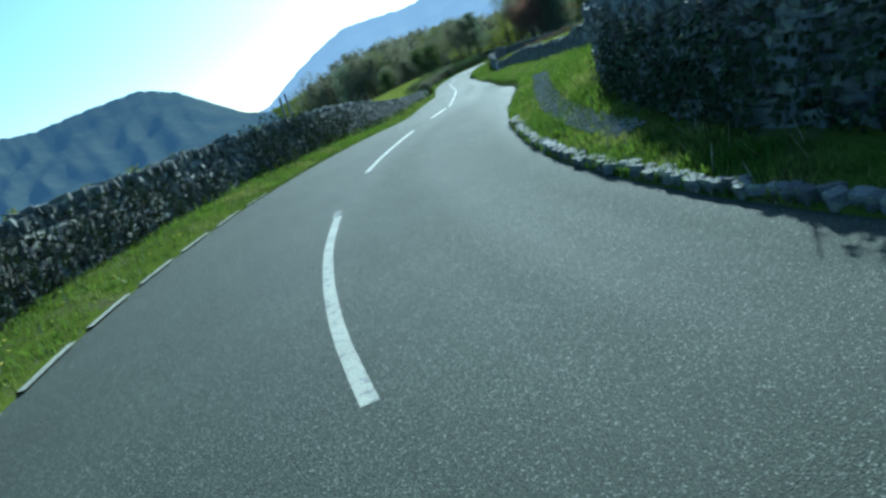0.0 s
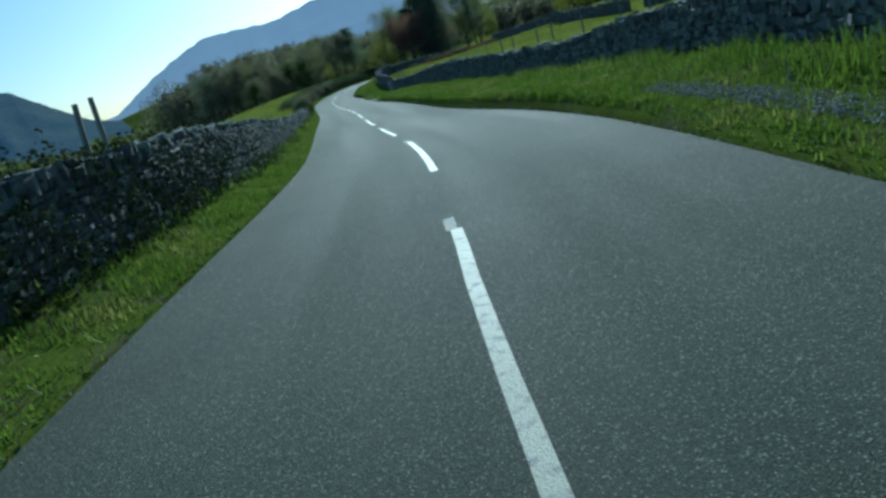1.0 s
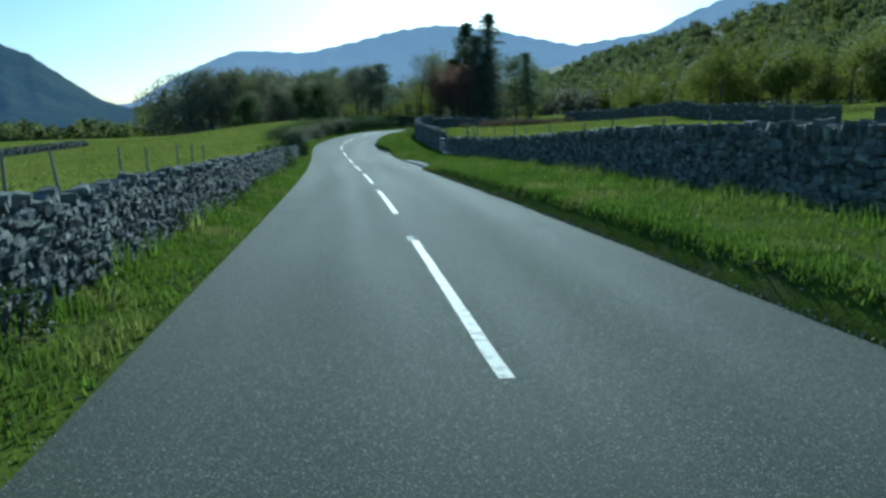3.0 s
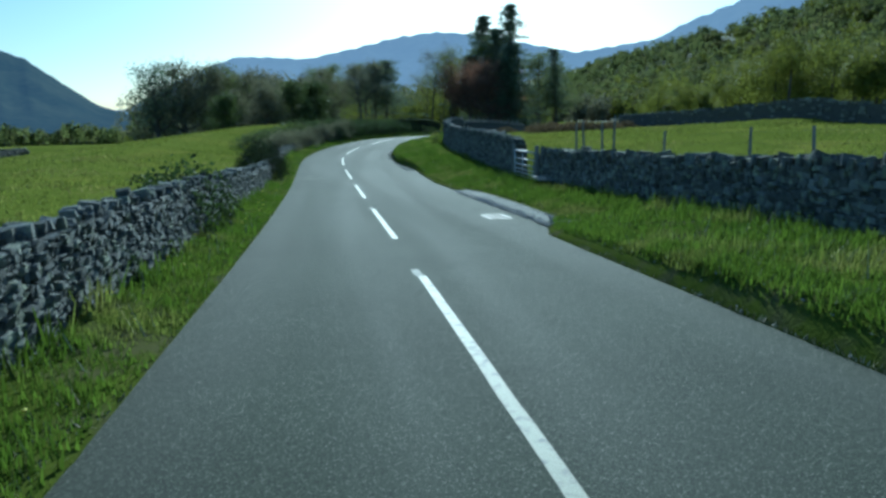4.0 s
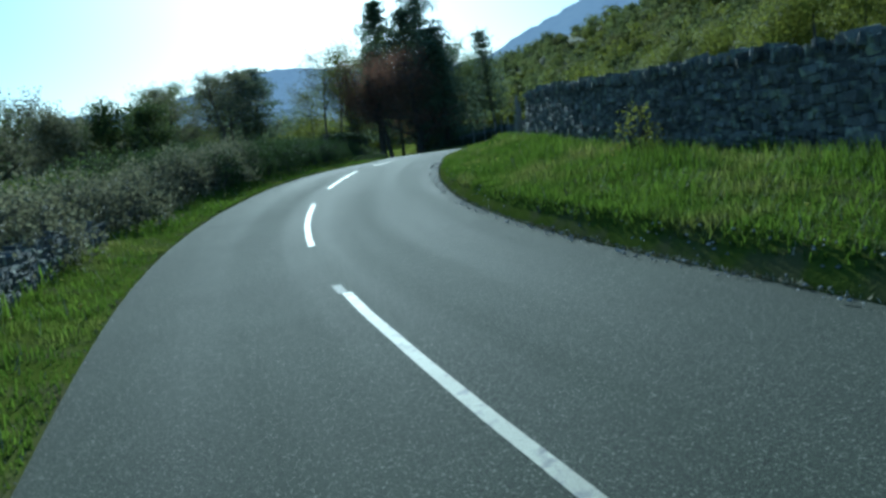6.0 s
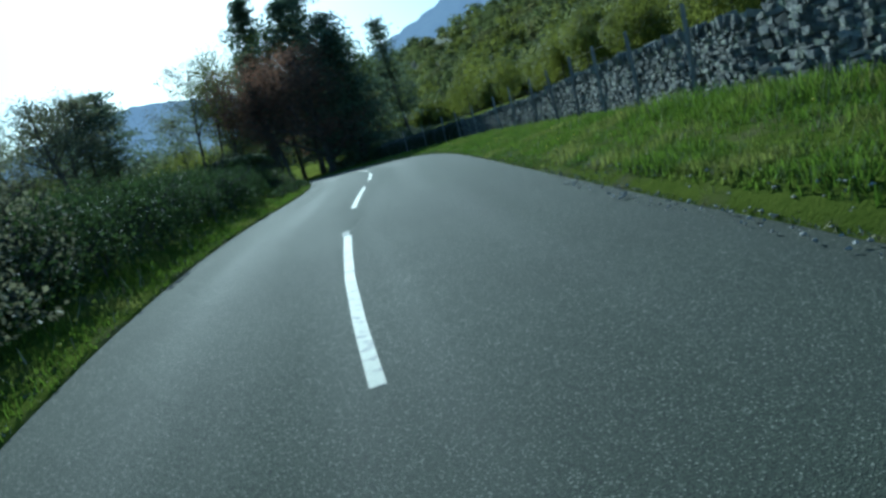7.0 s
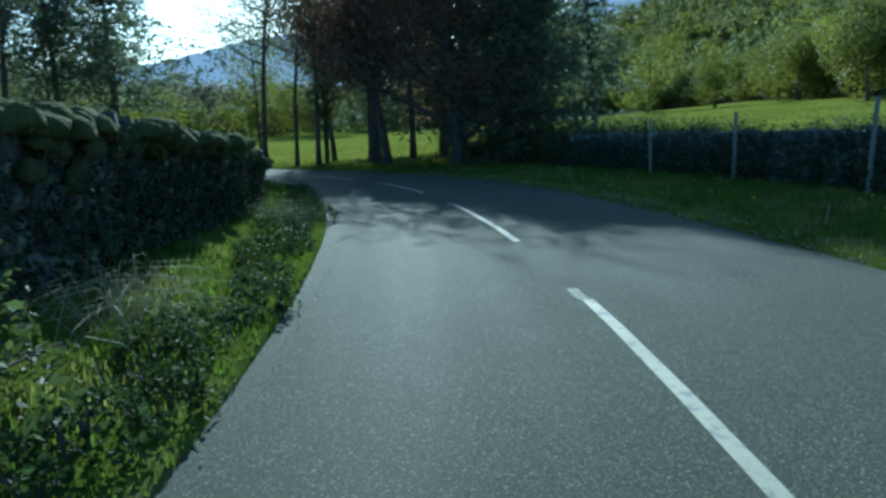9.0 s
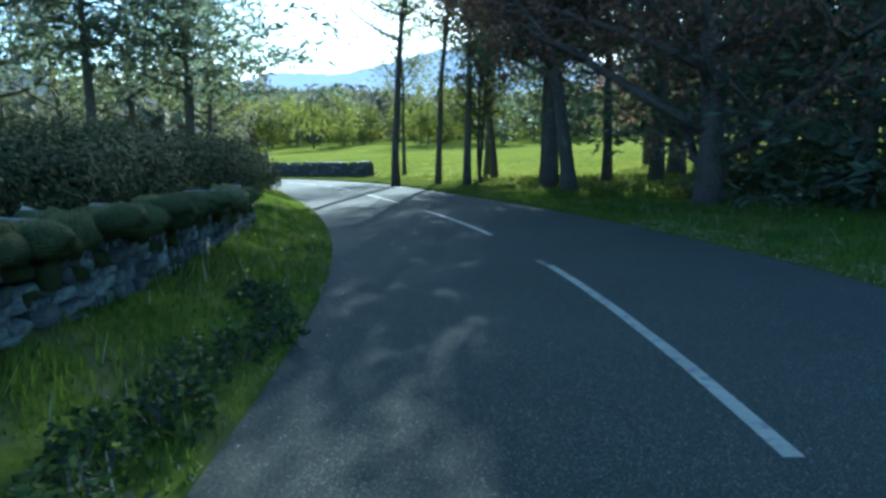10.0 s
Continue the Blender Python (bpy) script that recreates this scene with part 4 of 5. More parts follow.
def make_conifer(name, label, high, trunk_r, first, whorls, reach, mat, seed, at, needles=3600, size=0.5, droop=-0.1, ragged=0.25, taper=0.85):
    r = np.random.default_rng(seed)
    root = thing(name, at, label, "tree")
    tv, tf, lv, lf, pts = [], [], [], [], []
    trunk = limb_path(r, (0, 0, -0.4), (0, 0, 1), high + 0.4, 10, 0.02, 0.1)
    tube(tv, tf, trunk, [trunk_r * (1.25 if i == 0 else 1.0 - 0.95 * i / 10) + 0.015 for i in range(11)], 9)
    for k in range(whorls):
        u = first + (0.98 - first) * k / whorls
        i = min(int(u * 10), 9)
        p = trunk[i].lerp(trunk[i + 1], u * 10 - i)
        for j in range(5):
            a = j * 1.257 + k * 0.7 + r.normal(0, 0.2)
            length = reach * (1 - 0.92 * ((u - first) / (1 - first)) ** taper) * r.uniform(1 - ragged * 1.8, 1 + ragged)
            path = limb_path(r, p, (math.cos(a), math.sin(a), 0.12 - droop * 0), max(length, 0.3), 4, 0.1, droop * 0.5)
            tube(lv, lf, path, [0.055 * (1 - u) + 0.02, 0.035 * (1 - u) + 0.015, 0.02, 0.012, 0.006], 4)
            for q in range(1, 5):
                pts += [path[q]] * 2
                pts.append(path[q - 1].lerp(path[q], 0.5))
    put("trunk", mesh_of("trunk", tv, tf, BARK, True), root)
    put("branching", mesh_of("branching", lv, lf, BARK, True), root, kind="stuff")
    pts = np.array([tuple(p) for p in pts])
    c = pts[r.integers(0, len(pts), needles)] + r.normal(0, 1, (needles, 3)) * np.array([0.42, 0.42, 0.22])
    v, f = leaf_quads(c, size, r, 0.45, 0.35)
    put("crown", mesh_of("crown", v, f, mat), root)
    return root


def at_land(x, y):
    return (x, y, float(land(np.array([x]), np.array([y]))[0]))


def beside(s, off):
    p = place(s, off)
    return at_land(p[0], p[1])


# the stand at the bend
make_conifer("conifer", "very tall dark conifer with a ragged top", 24.0, 0.42, 0.1, 30, 6.2, NEEDLE, 61, at_land(171, -88), 14000, 0.4, ragged=0.38, taper=1.7)
make_conifer("conifer", "dark conifer with a thick bare lower trunk", 14.2, 0.4, 0.45, 16, 4.4, NEEDLE, 73, at_land(169.6, -79.7), 6000, 0.38, ragged=0.35)
make_conifer("conifer", "broad conifer shading the road", 14.5, 0.3, 0.1, 20, 5.6, NEEDLE, 64, at_land(158.5, -81.0), 9000, 0.38, taper=1.5)
make_conifer("conifer", "dark conifer crowded behind the field wall", 12.0, 0.26, 0.08, 18, 4.2, NEEDLE, 74, at_land(153.6, -77.6), 6500, 0.38)
make_conifer("pine", "small neat pine standing clear of the others", 15.0, 0.22, 0.3, 13, 3.4, NEEDLE, 63, at_land(163.5, -94), 3600, 0.42)
make_conifer("conifer", "very tall broad conifer standing back from the bend", 23.5, 0.38, 0.15, 26, 6.4, NEEDLE, 62, at_land(181, -87), 14000, 0.45, ragged=0.38, taper=1.9)
make_conifer("pine", "tall pine with a bare lower trunk", 18.5, 0.3, 0.4, 15, 5.0, NEEDLE, 65, at_land(166.8, -83.2), 8000, 0.4, taper=1.8)
make_conifer("pine", "tall pine leaning over the bend", 12.5, 0.24, 0.42, 13, 4.2, NEEDLE, 66, at_land(166.2, -77.6), 6000, 0.4)
make_tree("copper_beech", "copper beech with reddish brown young leaves", 11.0, 0.3, 0.1, 30, 5.4, 7, 13000, 0.17, 0.6, LEAF_COPPER, 67, at_land(156.2, -75.8), crown_shape=0.8)
make_tree("copper_beech", "copper beech with a clear trunk and full round crown", 10.2, 0.24, 0.42, 26, 4.8, 7, 11000, 0.17, 0.6, LEAF_COPPER, 68, at_land(163, -76.4), crown_shape=0.4)
for i, (x, y, h, tr) in enumerate(((174.5, -74.4, 16, 0.17), (179, -82, 15, 0.18), (172.0, -77.6, 9, 0.07), (172.8, -77.9, 8, 0.06), (173.4, -78.2, 8, 0.06), (171.4, -76.6, 15, 0.16), (184, -84, 15, 0.18), (187, -79.5, 12, 0.12), (173.7, -76.2, 15, 0.13))):
    make_tree("slender_tree", "slender tree coming into sparse yellow leaf", h, tr, 0.45 if h > 10 else 0.3, 18, h * 0.27, 6, 4200 if h > 10 else 1200, 0.16, 0.6, LEAF_SPRING if i % 3 else LEAF_GREY, 80 + i, at_land(x, y), crown_shape=0.6)
make_tree("tall_ash", "tall tree with a bare trunk and full high crown", 17.0, 0.2, 0.5, 18, 4.2, 6, 6500, 0.16, 0.6, LEAF_SPRING, 79, at_land(169.4, -82.6))
for i, (x, y, h, mat) in enumerate(((178, -100, 15.5, LEAF_WOOD), (184, -97, 15, LEAF_COPPER), (181, -106, 13, LEAF_WOOD))):
    make_tree("broad_tree", "broad spreading tree behind the pines" if i != 1 else "large copper beech standing back from the road", h, 0.32, 0.15, 26, h * 0.42, 6, 9000, 0.28, 0.8, mat, 75 + i, at_land(x, y))

# trees behind the mossy wall, inside the bend
make_conifer("pine", "dark pine with wide layered boughs", 13.0, 0.24, 0.3, 14, 6.0, NEEDLE, 69, at_land(174, -65.4), 7500, 0.36, ragged=0.4, taper=1.8)
make_conifer("pine", "open pine with a bare lower trunk", 12.0, 0.2, 0.42, 11, 5.0, NEEDLE, 70, at_land(170.5, -62.0), 4200, 0.34, ragged=0.45, taper=1.8)
for i, (x, y, h, tr, first, mat, n) in enumerate((
        (163.0, -56.6, 11, 0.2, 0.42, LEAF_GREY, 3600), (168.4, -59.2, 12.0, 0.16, 0.45, LEAF_GREY, 3600),
        (168, -54, 11, 0.2, 0.3, LEAF_GREY, 4500), (163, -49, 9.5, 0.16, 0.25, LEAF_GREY, 4500), (174, -54, 12, 0.2, 0.25, LEAF_WOOD, 5000), (158, -41, 8.5, 0.16, 0.2, LEAF_GREY, 4000),
        (181, -63.5, 13, 0.18, 0.25, LEAF_WOOD, 5500), (186, -67, 12, 0.15, 0.2, LEAF_SPRING, 3600), (180, -58, 13, 0.2, 0.25, LEAF_WOOD, 6000), (188, -60, 13, 0.2, 0.2, LEAF_GREY, 6000))):
    make_tree("valley_tree", "tall tree with a dark trunk and thin open crown" if mat is LEAF_GREY else "tall tree with layered high branches", h, tr, first, 18, h * 0.32, 7, n, 0.19, 0.5, mat, 100 + i, at_land(x, y))

# clump of large trees above the sloping pasture
for i, (x, y, top, mat, n) in enumerate(((149.5, -26.0, 6.4, NEEDLE, 5200), (152, -29.5, 7.0, LEAF_GREY, 7000), (155.5, -32.5, 6.8, LEAF_GREY, 7500), (158.5, -35.5, 7.2, LEAF_WOOD, 7500), (161.5, -38.5, 6.6, LEAF_GREY, 7000), (165, -33.5, 6.6, LEAF_GREY, 7000))):
    p = at_land(x, y)
    make_tree("field_tree", "large tree above the pasture, its crown hazy with buds" if mat is not NEEDLE else "old pine with layered boughs above the pasture", top - p[2], 0.26, 0.15, 24, (top - p[2]) * 0.4, 7, n, 0.22, 0.55, mat, 160 + i, p, crown_shape=0.7, flat=0.3)

# scrub behind the left hedge
for i, (x, y, h, mat, n) in enumerate(((152, -43, 6.8, LEAF_DARK, 8000), (157.5, -48, 7.6, LEAF_DARK, 8500), (146, -38, 5.6, LEAF_GREY, 6000), (163, -43, 8.0, LEAF_GREY, 7500), (170, -46, 8.5, LEAF_GREY, 8500), (178, -49, 9, LEAF_GREY, 9000), (140, -32, 4.6, LEAF_DARK, 5200), (151, -35, 6.0, LEAF_GREY, 6000))):
    make_tree("hedgerow_tree", "bare-branched tree with a few buds" if mat is LEAF_GREY else "dark evergreen tree in the hedgerow", h, 0.14 + h * 0.006, 0.1, 18, h * 0.42, 6, n, 0.2, 0.5, mat, 140 + i, at_land(x, y))


# ---- woods ----


def wood(name, label, spots, mat, seed, quads, leaf, mid=0.62):
    """Many simple trees as one mass: short trunks and crowns of loose leaf clumps."""
    r = np.random.default_rng(seed)
    xy = np.array([(a, b) for a, b, _ in spots])
    z = land(xy[:, 0], xy[:, 1])
    V, F, base = [], [], 0
    tv, tf = [], []
    for (x, y, h), z0 in zip(spots, z):
        tube(tv, tf, [(x, y, z0 - 0.5), (x + r.normal(0, 0.2), y, z0 + h * 0.35), (x, y + r.normal(0, 0.3), z0 + h * 0.7)], [0.25, 0.18, 0.08], 5)
        lumps = np.clip(r.normal(0, 1, (7, 3)), -1.3, 1.3) * np.array([h * 0.2, h * 0.2, h * (0.14 + 0.5 * (0.62 - mid))]) + np.array([0, 0, h * mid])
        d = r.normal(0, 1, (quads, 3))
        d /= np.linalg.norm(d, axis=1)[:, None]
        c = lumps[r.integers(0, 7, quads)] + d * (h * 0.23 * r.uniform(0.75, 1.03, quads))[:, None]
        ok = c[:, 2] > h * 0.12 * (mid > 0.55)
        v, f = leaf_quads(c[ok] + np.array([x, y, z0]), leaf, r, 0.0, 0.8, d[ok] + np.array([0, 0, 0.25]))
        V.append(v)
        F.append(f + base)
        base += len(v)
    root = put(name, mesh_of(name, np.concatenate(V), np.concatenate(F), mat), None, label, category="woodland", kind="stuff")
    put("trunks", mesh_of("trunks", tv, tf, BARK), root)
    return root


rw = np.random.default_rng(77)
along, right = np.array([0.94, -0.342]), np.array([-0.342, -0.94])


def spread_xy(x0, x1, y0, y1, step, h0, h1):
    return [(x + rw.uniform(-0.5, 0.5) * step, y + rw.uniform(-0.5, 0.5) * step, rw.uniform(h0, h1))
            for x in np.arange(x0, x1, step) for y in np.arange(y0, y1, step)]


def scatter(u0, u1, d0, d1, count, h0, h1):
    """Trees at random on the hillside, a few large ones among many small."""
    out = []
    for _ in range(count):
        q = np.array([30, -9]) + along * rw.uniform(u0, u1) + right * (d0 + (d1 - d0) * rw.uniform(0, 1) ** 1.1)
        out.append((q[0], q[1], h0 + (h1 - h0) * rw.beta(1.4, 2.6)))
    return out


spots = scatter(30, 560, 128, 345, 1050, 9, 19)
cut = int(len(spots) * 0.66)
wood("hillside_wood", "mixed broadleaf wood in fresh leaf covering the hillside", spots[:cut], LEAF_WOOD, 201, 300, 1.5, 0.5)
wood("hillside_wood", "yellow-green young trees scattered through the hillside wood", spots[cut:], LEAF_SPRING, 202, 300, 1.5, 0.5)
wood("hillside_wood", "darker wood along the far slope", scatter(560, 1050, 118, 360, 560, 9, 20), LEAF_WOOD, 207, 120, 2.2, 0.5)
spots2 = []
for _ in range(110):
    u = rw.uniform(40, 330)
    edge = float(np.interp(u, [40, 95, 122, 150, 200, 240, 330], [118, 100, 60, 64, 90, 118, 122]))
    q = np.array([30, -9]) + along * u + right * (edge + 16 * rw.uniform(0, 1) ** 1.5)
    spots2.append((q[0], q[1], rw.uniform(8, 13)))
spots3 = []
for _ in range(46):
    q = np.array([30, -9]) + along * rw.uniform(100, 215) + right * rw.uniform(78, 132)
    spots3.append((q[0], q[1], rw.uniform(9, 15)))
spots3 += [p for p in spots2 if p[0] < 215 and p[1] > -185]
spots2 = [p for p in spots2 if not (p[0] < 215 and p[1] > -185)]
wood("wood_edge", "sunlit oaks along the wood's lower edge", spots2, LEAF_SPRING, 203, 900, 0.75, 0.5)
wood("wood_edge", "broad oaks in yellow-green spring leaf above the pasture", spots3, LEAF_SPRING, 210, 2600, 0.36, 0.5)
wood("valley_wood", "hazy grey-brown wood across the valley floor", spread_xy(345, 430, -255, -75, 10, 13, 19) + spread_xy(200, 236, -62, -42, 6.5, 6, 9), LEAF_GREY, 204, 300, 1.5, 0.45)
wood("valley_wood", "low budding copse beyond the bend", [(rw.uniform(285, 335), rw.uniform(-185, -92), rw.uniform(9, 17)) for _ in range(52)], LEAF_SPRING, 205, 700, 0.6, 0.5)
wood("valley_wood", "hazy wood climbing the far hillside", [(rw.uniform(440, 690), rw.uniform(-250, -80), rw.uniform(9, 15)) for _ in range(200)], LEAF_GREY, 209, 160, 1.6, 0.5)
wood("pasture_row", "row of large grey-green trees beyond the pasture", [(rw.uniform(295, 335), y, rw.uniform(18, 25)) for y in np.arange(-84, -38, 2.8)], LEAF_GREY, 208, 1500, 0.9, 0.46)
wood("valley_wood", "scattered far trees at the fell's foot", spread_xy(420, 720, -60, 170, 24, 9, 15), LEAF_WOOD, 206, 130, 1.8)


# ---- hedges, bushes, brambles ----


def bush(name, label, spots, mat, seed, per, leaf, stems=10, category="bush", clad=False):
    """spots: (s, off, radius, height). Leaves on uneven mounds with stems inside."""
    r = np.random.default_rng(seed)
    b0 = beside(spots[0][0], spots[0][1])
    root = thing(name, b0, label, category)
    inv = root.matrix_world.inverted()
    V, F, base = [], [], 0
    sv, sf = [], []
    for s, off, rad, high in spots:
        x, y, z = beside(s, off)
        n = int(per * rad * (high + rad))
        d = r.normal(0, 1, (n, 3))
        d /= np.linalg.norm(d, axis=1)[:, None]
        d[:, 2] = np.abs(d[:, 2]) * 1.0
        lump = 1 + 0.22 * wob(d[:, 0] * 3 + s, d[:, 1] * 3 + d[:, 2] * 4, 0.7, s)
        c = d * np.array([rad, rad, high]) * (lump * r.uniform(0.72, 1.04, n))[:, None] + np.array([x, y, z])
        v, f = leaf_quads(c, leaf, r, 0.3, 0.7, d if clad else None)
        V.append(v)
        F.append(f + base)
        base += len(v)
        for _ in range(stems):
            a = r.uniform(0, 6.28)
            e = Vector((x + math.cos(a) * rad * 0.9, y + math.sin(a) * rad * 0.9, z + high * r.uniform(0.4, 1.0)))
            st = Vector((x + r.normal(0, rad * 0.25), y + r.normal(0, rad * 0.25), z - 0.1))
            tube(sv, sf, [st, st.lerp(e, 0.5) + Vector((0, 0, high * 0.25)), e], [0.02, 0.012, 0.004], 4)
    for nm, me in (("foliage", mesh_of("foliage", np.concatenate(V), np.concatenate(F), mat)), ("twig_tangle", mesh_of("twig_tangle", sv, sf, BARK))):
        put(nm, me, root).matrix_parent_inverse = inv
    return root


rb = np.random.default_rng(31)
bush("ivy_bush", "dark glossy ivy smothering the wall", [(s, 4.1 + rb.normal(0, 0.15), rb.uniform(0.55, 0.8), rb.uniform(1.05, 1.4)) for s in np.arange(14.5, 26.5, 0.9)] + [(s, 4.25 + rb.normal(0, 0.08), rb.uniform(0.4, 0.55), rb.uniform(0.8, 1.15)) for s in np.arange(-3, 14.5, 0.8)], LEAF_HEDGE, 301, 900, 0.065)
bush("bush", "rounded green bush growing over the wall", [(72.3, 3.6, 0.75, 1.0), (73.6, 3.7, 0.9, 1.2), (75, 3.6, 0.75, 1.0)], LEAF, 302, 520, 0.09)
bush("bush", "dark hawthorn bush by the low wall", [(88.3, 3.6, 0.9, 1.2), (89.8, 3.6, 1.15, 1.5), (91.4, 3.7, 1.1, 1.4), (92.8, 3.7, 0.8, 1.0)], LEAF_HEDGE, 303, 1000, 0.065)
bush("hedge", "straggling dark hawthorn hedge over the low wall", [(s, 4.3 + rb.normal(0, 0.3), rb.uniform(0.8, 1.2), rb.uniform(1.0, 1.5)) for s in np.arange(107, 124, 1.0)], LEAF_GREY, 304, 620, 0.08, category="hedge")
bush("bramble_bank", "thick bank of glossy green brambles", [(s, 3.5 + rb.uniform(0, 0.5) + 0.9 * float(ss((s - 132) / 8)), rb.uniform(0.7, 1.0), rb.uniform(0.7, 1.1)) for s in np.arange(119, 143, 0.75)]
     + [(s, 4.9 + rb.uniform(0, 0.6), rb.uniform(0.9, 1.3), rb.uniform(0.9, 1.3)) for s in np.arange(118, 143, 0.9)], LEAF, 305, 860, 0.06, category="brambles")
bush("bramble_bank", "dark brambles climbing behind the bank", [(s, 6.6 + rb.uniform(0, 1.2), rb.uniform(1.2, 1.8), rb.uniform(0.9, 1.3)) for s in np.arange(110, 146, 1.5)], LEAF_DARK, 306, 300, 0.09, category="brambles")
bush("ivy_bush", "dark ivy and bramble against the mossy wall", [(s, 3.75 + rb.normal(0, 0.1), rb.uniform(0.4, 0.6), rb.uniform(0.5, 1.0)) for s in np.arange(142.5, 148, 0.8)], LEAF_DARK, 307, 420, 0.07)
bush("holly_hedge", "big dark rounded hedge behind the mossy wall", [(s, float(np.interp(s, [164, 174, 182, 190], [8.2, 7.0, 5.2, 4.4])) + rb.normal(0, 0.2), float(np.interp(s, [164, 178, 190], [1.9, 2.0, 1.3])), float(np.interp(s, [164, 172, 182, 190], [0.95, 1.45, 1.6, 1.1])) + rb.normal(0, 0.06)) for s in np.arange(164, 190, 1.0)], LEAF_HEDGE, 308, 900, 0.08, category="hedge", clad=True)
bush("bush", "small pale-leaved shrub against the shaded wall", [(109.2, -5.9, 0.45, 0.95)], LEAF_SPRING, 309, 520, 0.07)
bush("ivy_bush", "dense dark ivy over the roadside wall", [(s, float(np.interp(s, [-14, 2, 8], [-4.0, -3.85, -4.35])) + rb.normal(0, 0.05), rb.uniform(0.42, 0.55), rb.uniform(1.05, 1.3)) for s in np.arange(-12, 7.5, 0.6)], LEAF_HEDGE, 310, 1000, 0.075, clad=True)
bush("bracken", "brown dead bracken on the slope behind the wall", [(rb.uniform(122, 143), -rb.uniform(9.5, 19), rb.uniform(0.9, 1.6), rb.uniform(0.5, 0.9)) for _ in range(46)], BRACKEN, 316, 260, 0.13, 4, category="bracken")
bush("ivy_hedge", "dark ivy smothering the shaded end of the field wall", [(s, float(np.interp(s, [150, 160, 168], [-6.7, -6.9, -7.4])) - 0.25 + rb.normal(0, 0.08), rb.uniform(0.55, 0.75), rb.uniform(1.1, 1.35)) for s in np.arange(153, 169, 0.6)], LEAF_HEDGE, 315, 900, 0.07, category="hedge", clad=True)
bush("ivy_bush", "dark ivy hanging over the mossy wall", [(s, float(np.interp(s, [138, 143, 155, 160], [4.8, 4.42, 4.12, 4.1])), rb.uniform(0.3, 0.42), rb.uniform(1.05, 1.3) + 0.35 * float(ss((147 - s) / 6))) for s in np.arange(136.8, 158.5, 0.55)], LEAF_HEDGE, 314, 1300, 0.06, clad=True)
bush("undergrowth", "dark shaded undergrowth below the pines", [(s, -8.2 - rb.uniform(0, 1.6), rb.uniform(0.9, 1.4), rb.uniform(1.1, 1.4) + 0.5 * float(ss((s - 162) / 5)) - 0.6 * float(ss((s - 172) / 5))) for s in np.arange(157, 179, 0.6)], LEAF_DARK, 311, 420, 0.08, clad=True)
bush("undergrowth", "low green plants at the bank's foot", [(s, 3.05 + rb.normal(0, 0.15), rb.uniform(0.18, 0.34), rb.uniform(0.14, 0.34)) for s in np.arange(136, 166, 0.6)], LEAF, 312, 2000, 0.05, 3)
bush("undergrowth", "nettles and docks along the wall's foot", [(s, 3.3 + rb.normal(0, 0.1), rb.uniform(0.15, 0.3), rb.uniform(0.2, 0.4)) for s in np.arange(24, 100, 1.7)], LEAF, 313, 800, 0.07, 3)

# dead bracken heaps on the bank
rdead = np.random.default_rng(41)


def dead_heap(s0, off0, count):
    heap = thing("dead_bracken", beside(s0, off0), "heap of pale arching dead stalks on the bank", "dead stalks", "dead stalks on the bank")
    hinv = heap.matrix_world.inverted()
    for i in range(count):
        x, y, z = beside(s0 + rdead.normal(0, 0.35), off0 + rdead.normal(0, 0.16))
        a, ln, up = rdead.uniform(0, 6.28), rdead.uniform(0.3, 0.75), rdead.uniform(0.12, 0.38)
        c, d = math.cos(a) * ln, math.sin(a) * ln
        v, f = [], []
        tube(v, f, [(x, y, z), (x + c * 0.3, y + d * 0.3, z + up), (x + c * 0.7, y + d * 0.7, z + up * 0.9), (x + c, y + d, z + up * 0.3)], [0.0035, 0.003, 0.0025, 0.0015], 4)
        put("stalk", mesh_of("stalk", v, f, STRAW), heap).matrix_parent_inverse = hinv


dead_heap(148.6, 3.5, 100)
dead_heap(155.3, 3.4, 90)

# dandelions
rd = np.random.default_rng(42)
fv, ff = [], []
for i in range(420):
    s = rd.uniform(-4, 170)
    left = rd.random() < 0.6
    off = wl(s) + rd.uniform(0.15, 1.0) if left else -wr(s) - rd.uniform(0.3, 2.4)
    x, y, z = place(s, off)
    z += float(rise(np.array([s]), np.array([off]), np.array([x]), np.array([y]))[0]) + rd.uniform(0.1, 0.2)
    rad = rd.uniform(0.014, 0.024)
    b = len(fv)
    fv += [(x + rad * math.cos(k), y + rad * math.sin(k), z + rad * 0.2) for k in np.arange(6) * 1.047] + [(x, y, z + rad * 0.8), (x, y, z - rad)]
    ff += [(b + k, b + (k + 1) % 6, b + 6) for k in range(6)] + [(b + (k + 3) % 6, b + k, b + 7) for k in range(3)]
put("dandelions", mesh_of("dandelions", fv, ff, FLOWER), None, "scattered yellow dandelion heads in the verge", category="flowers", kind="stuff")

# ---- pasture swards ----


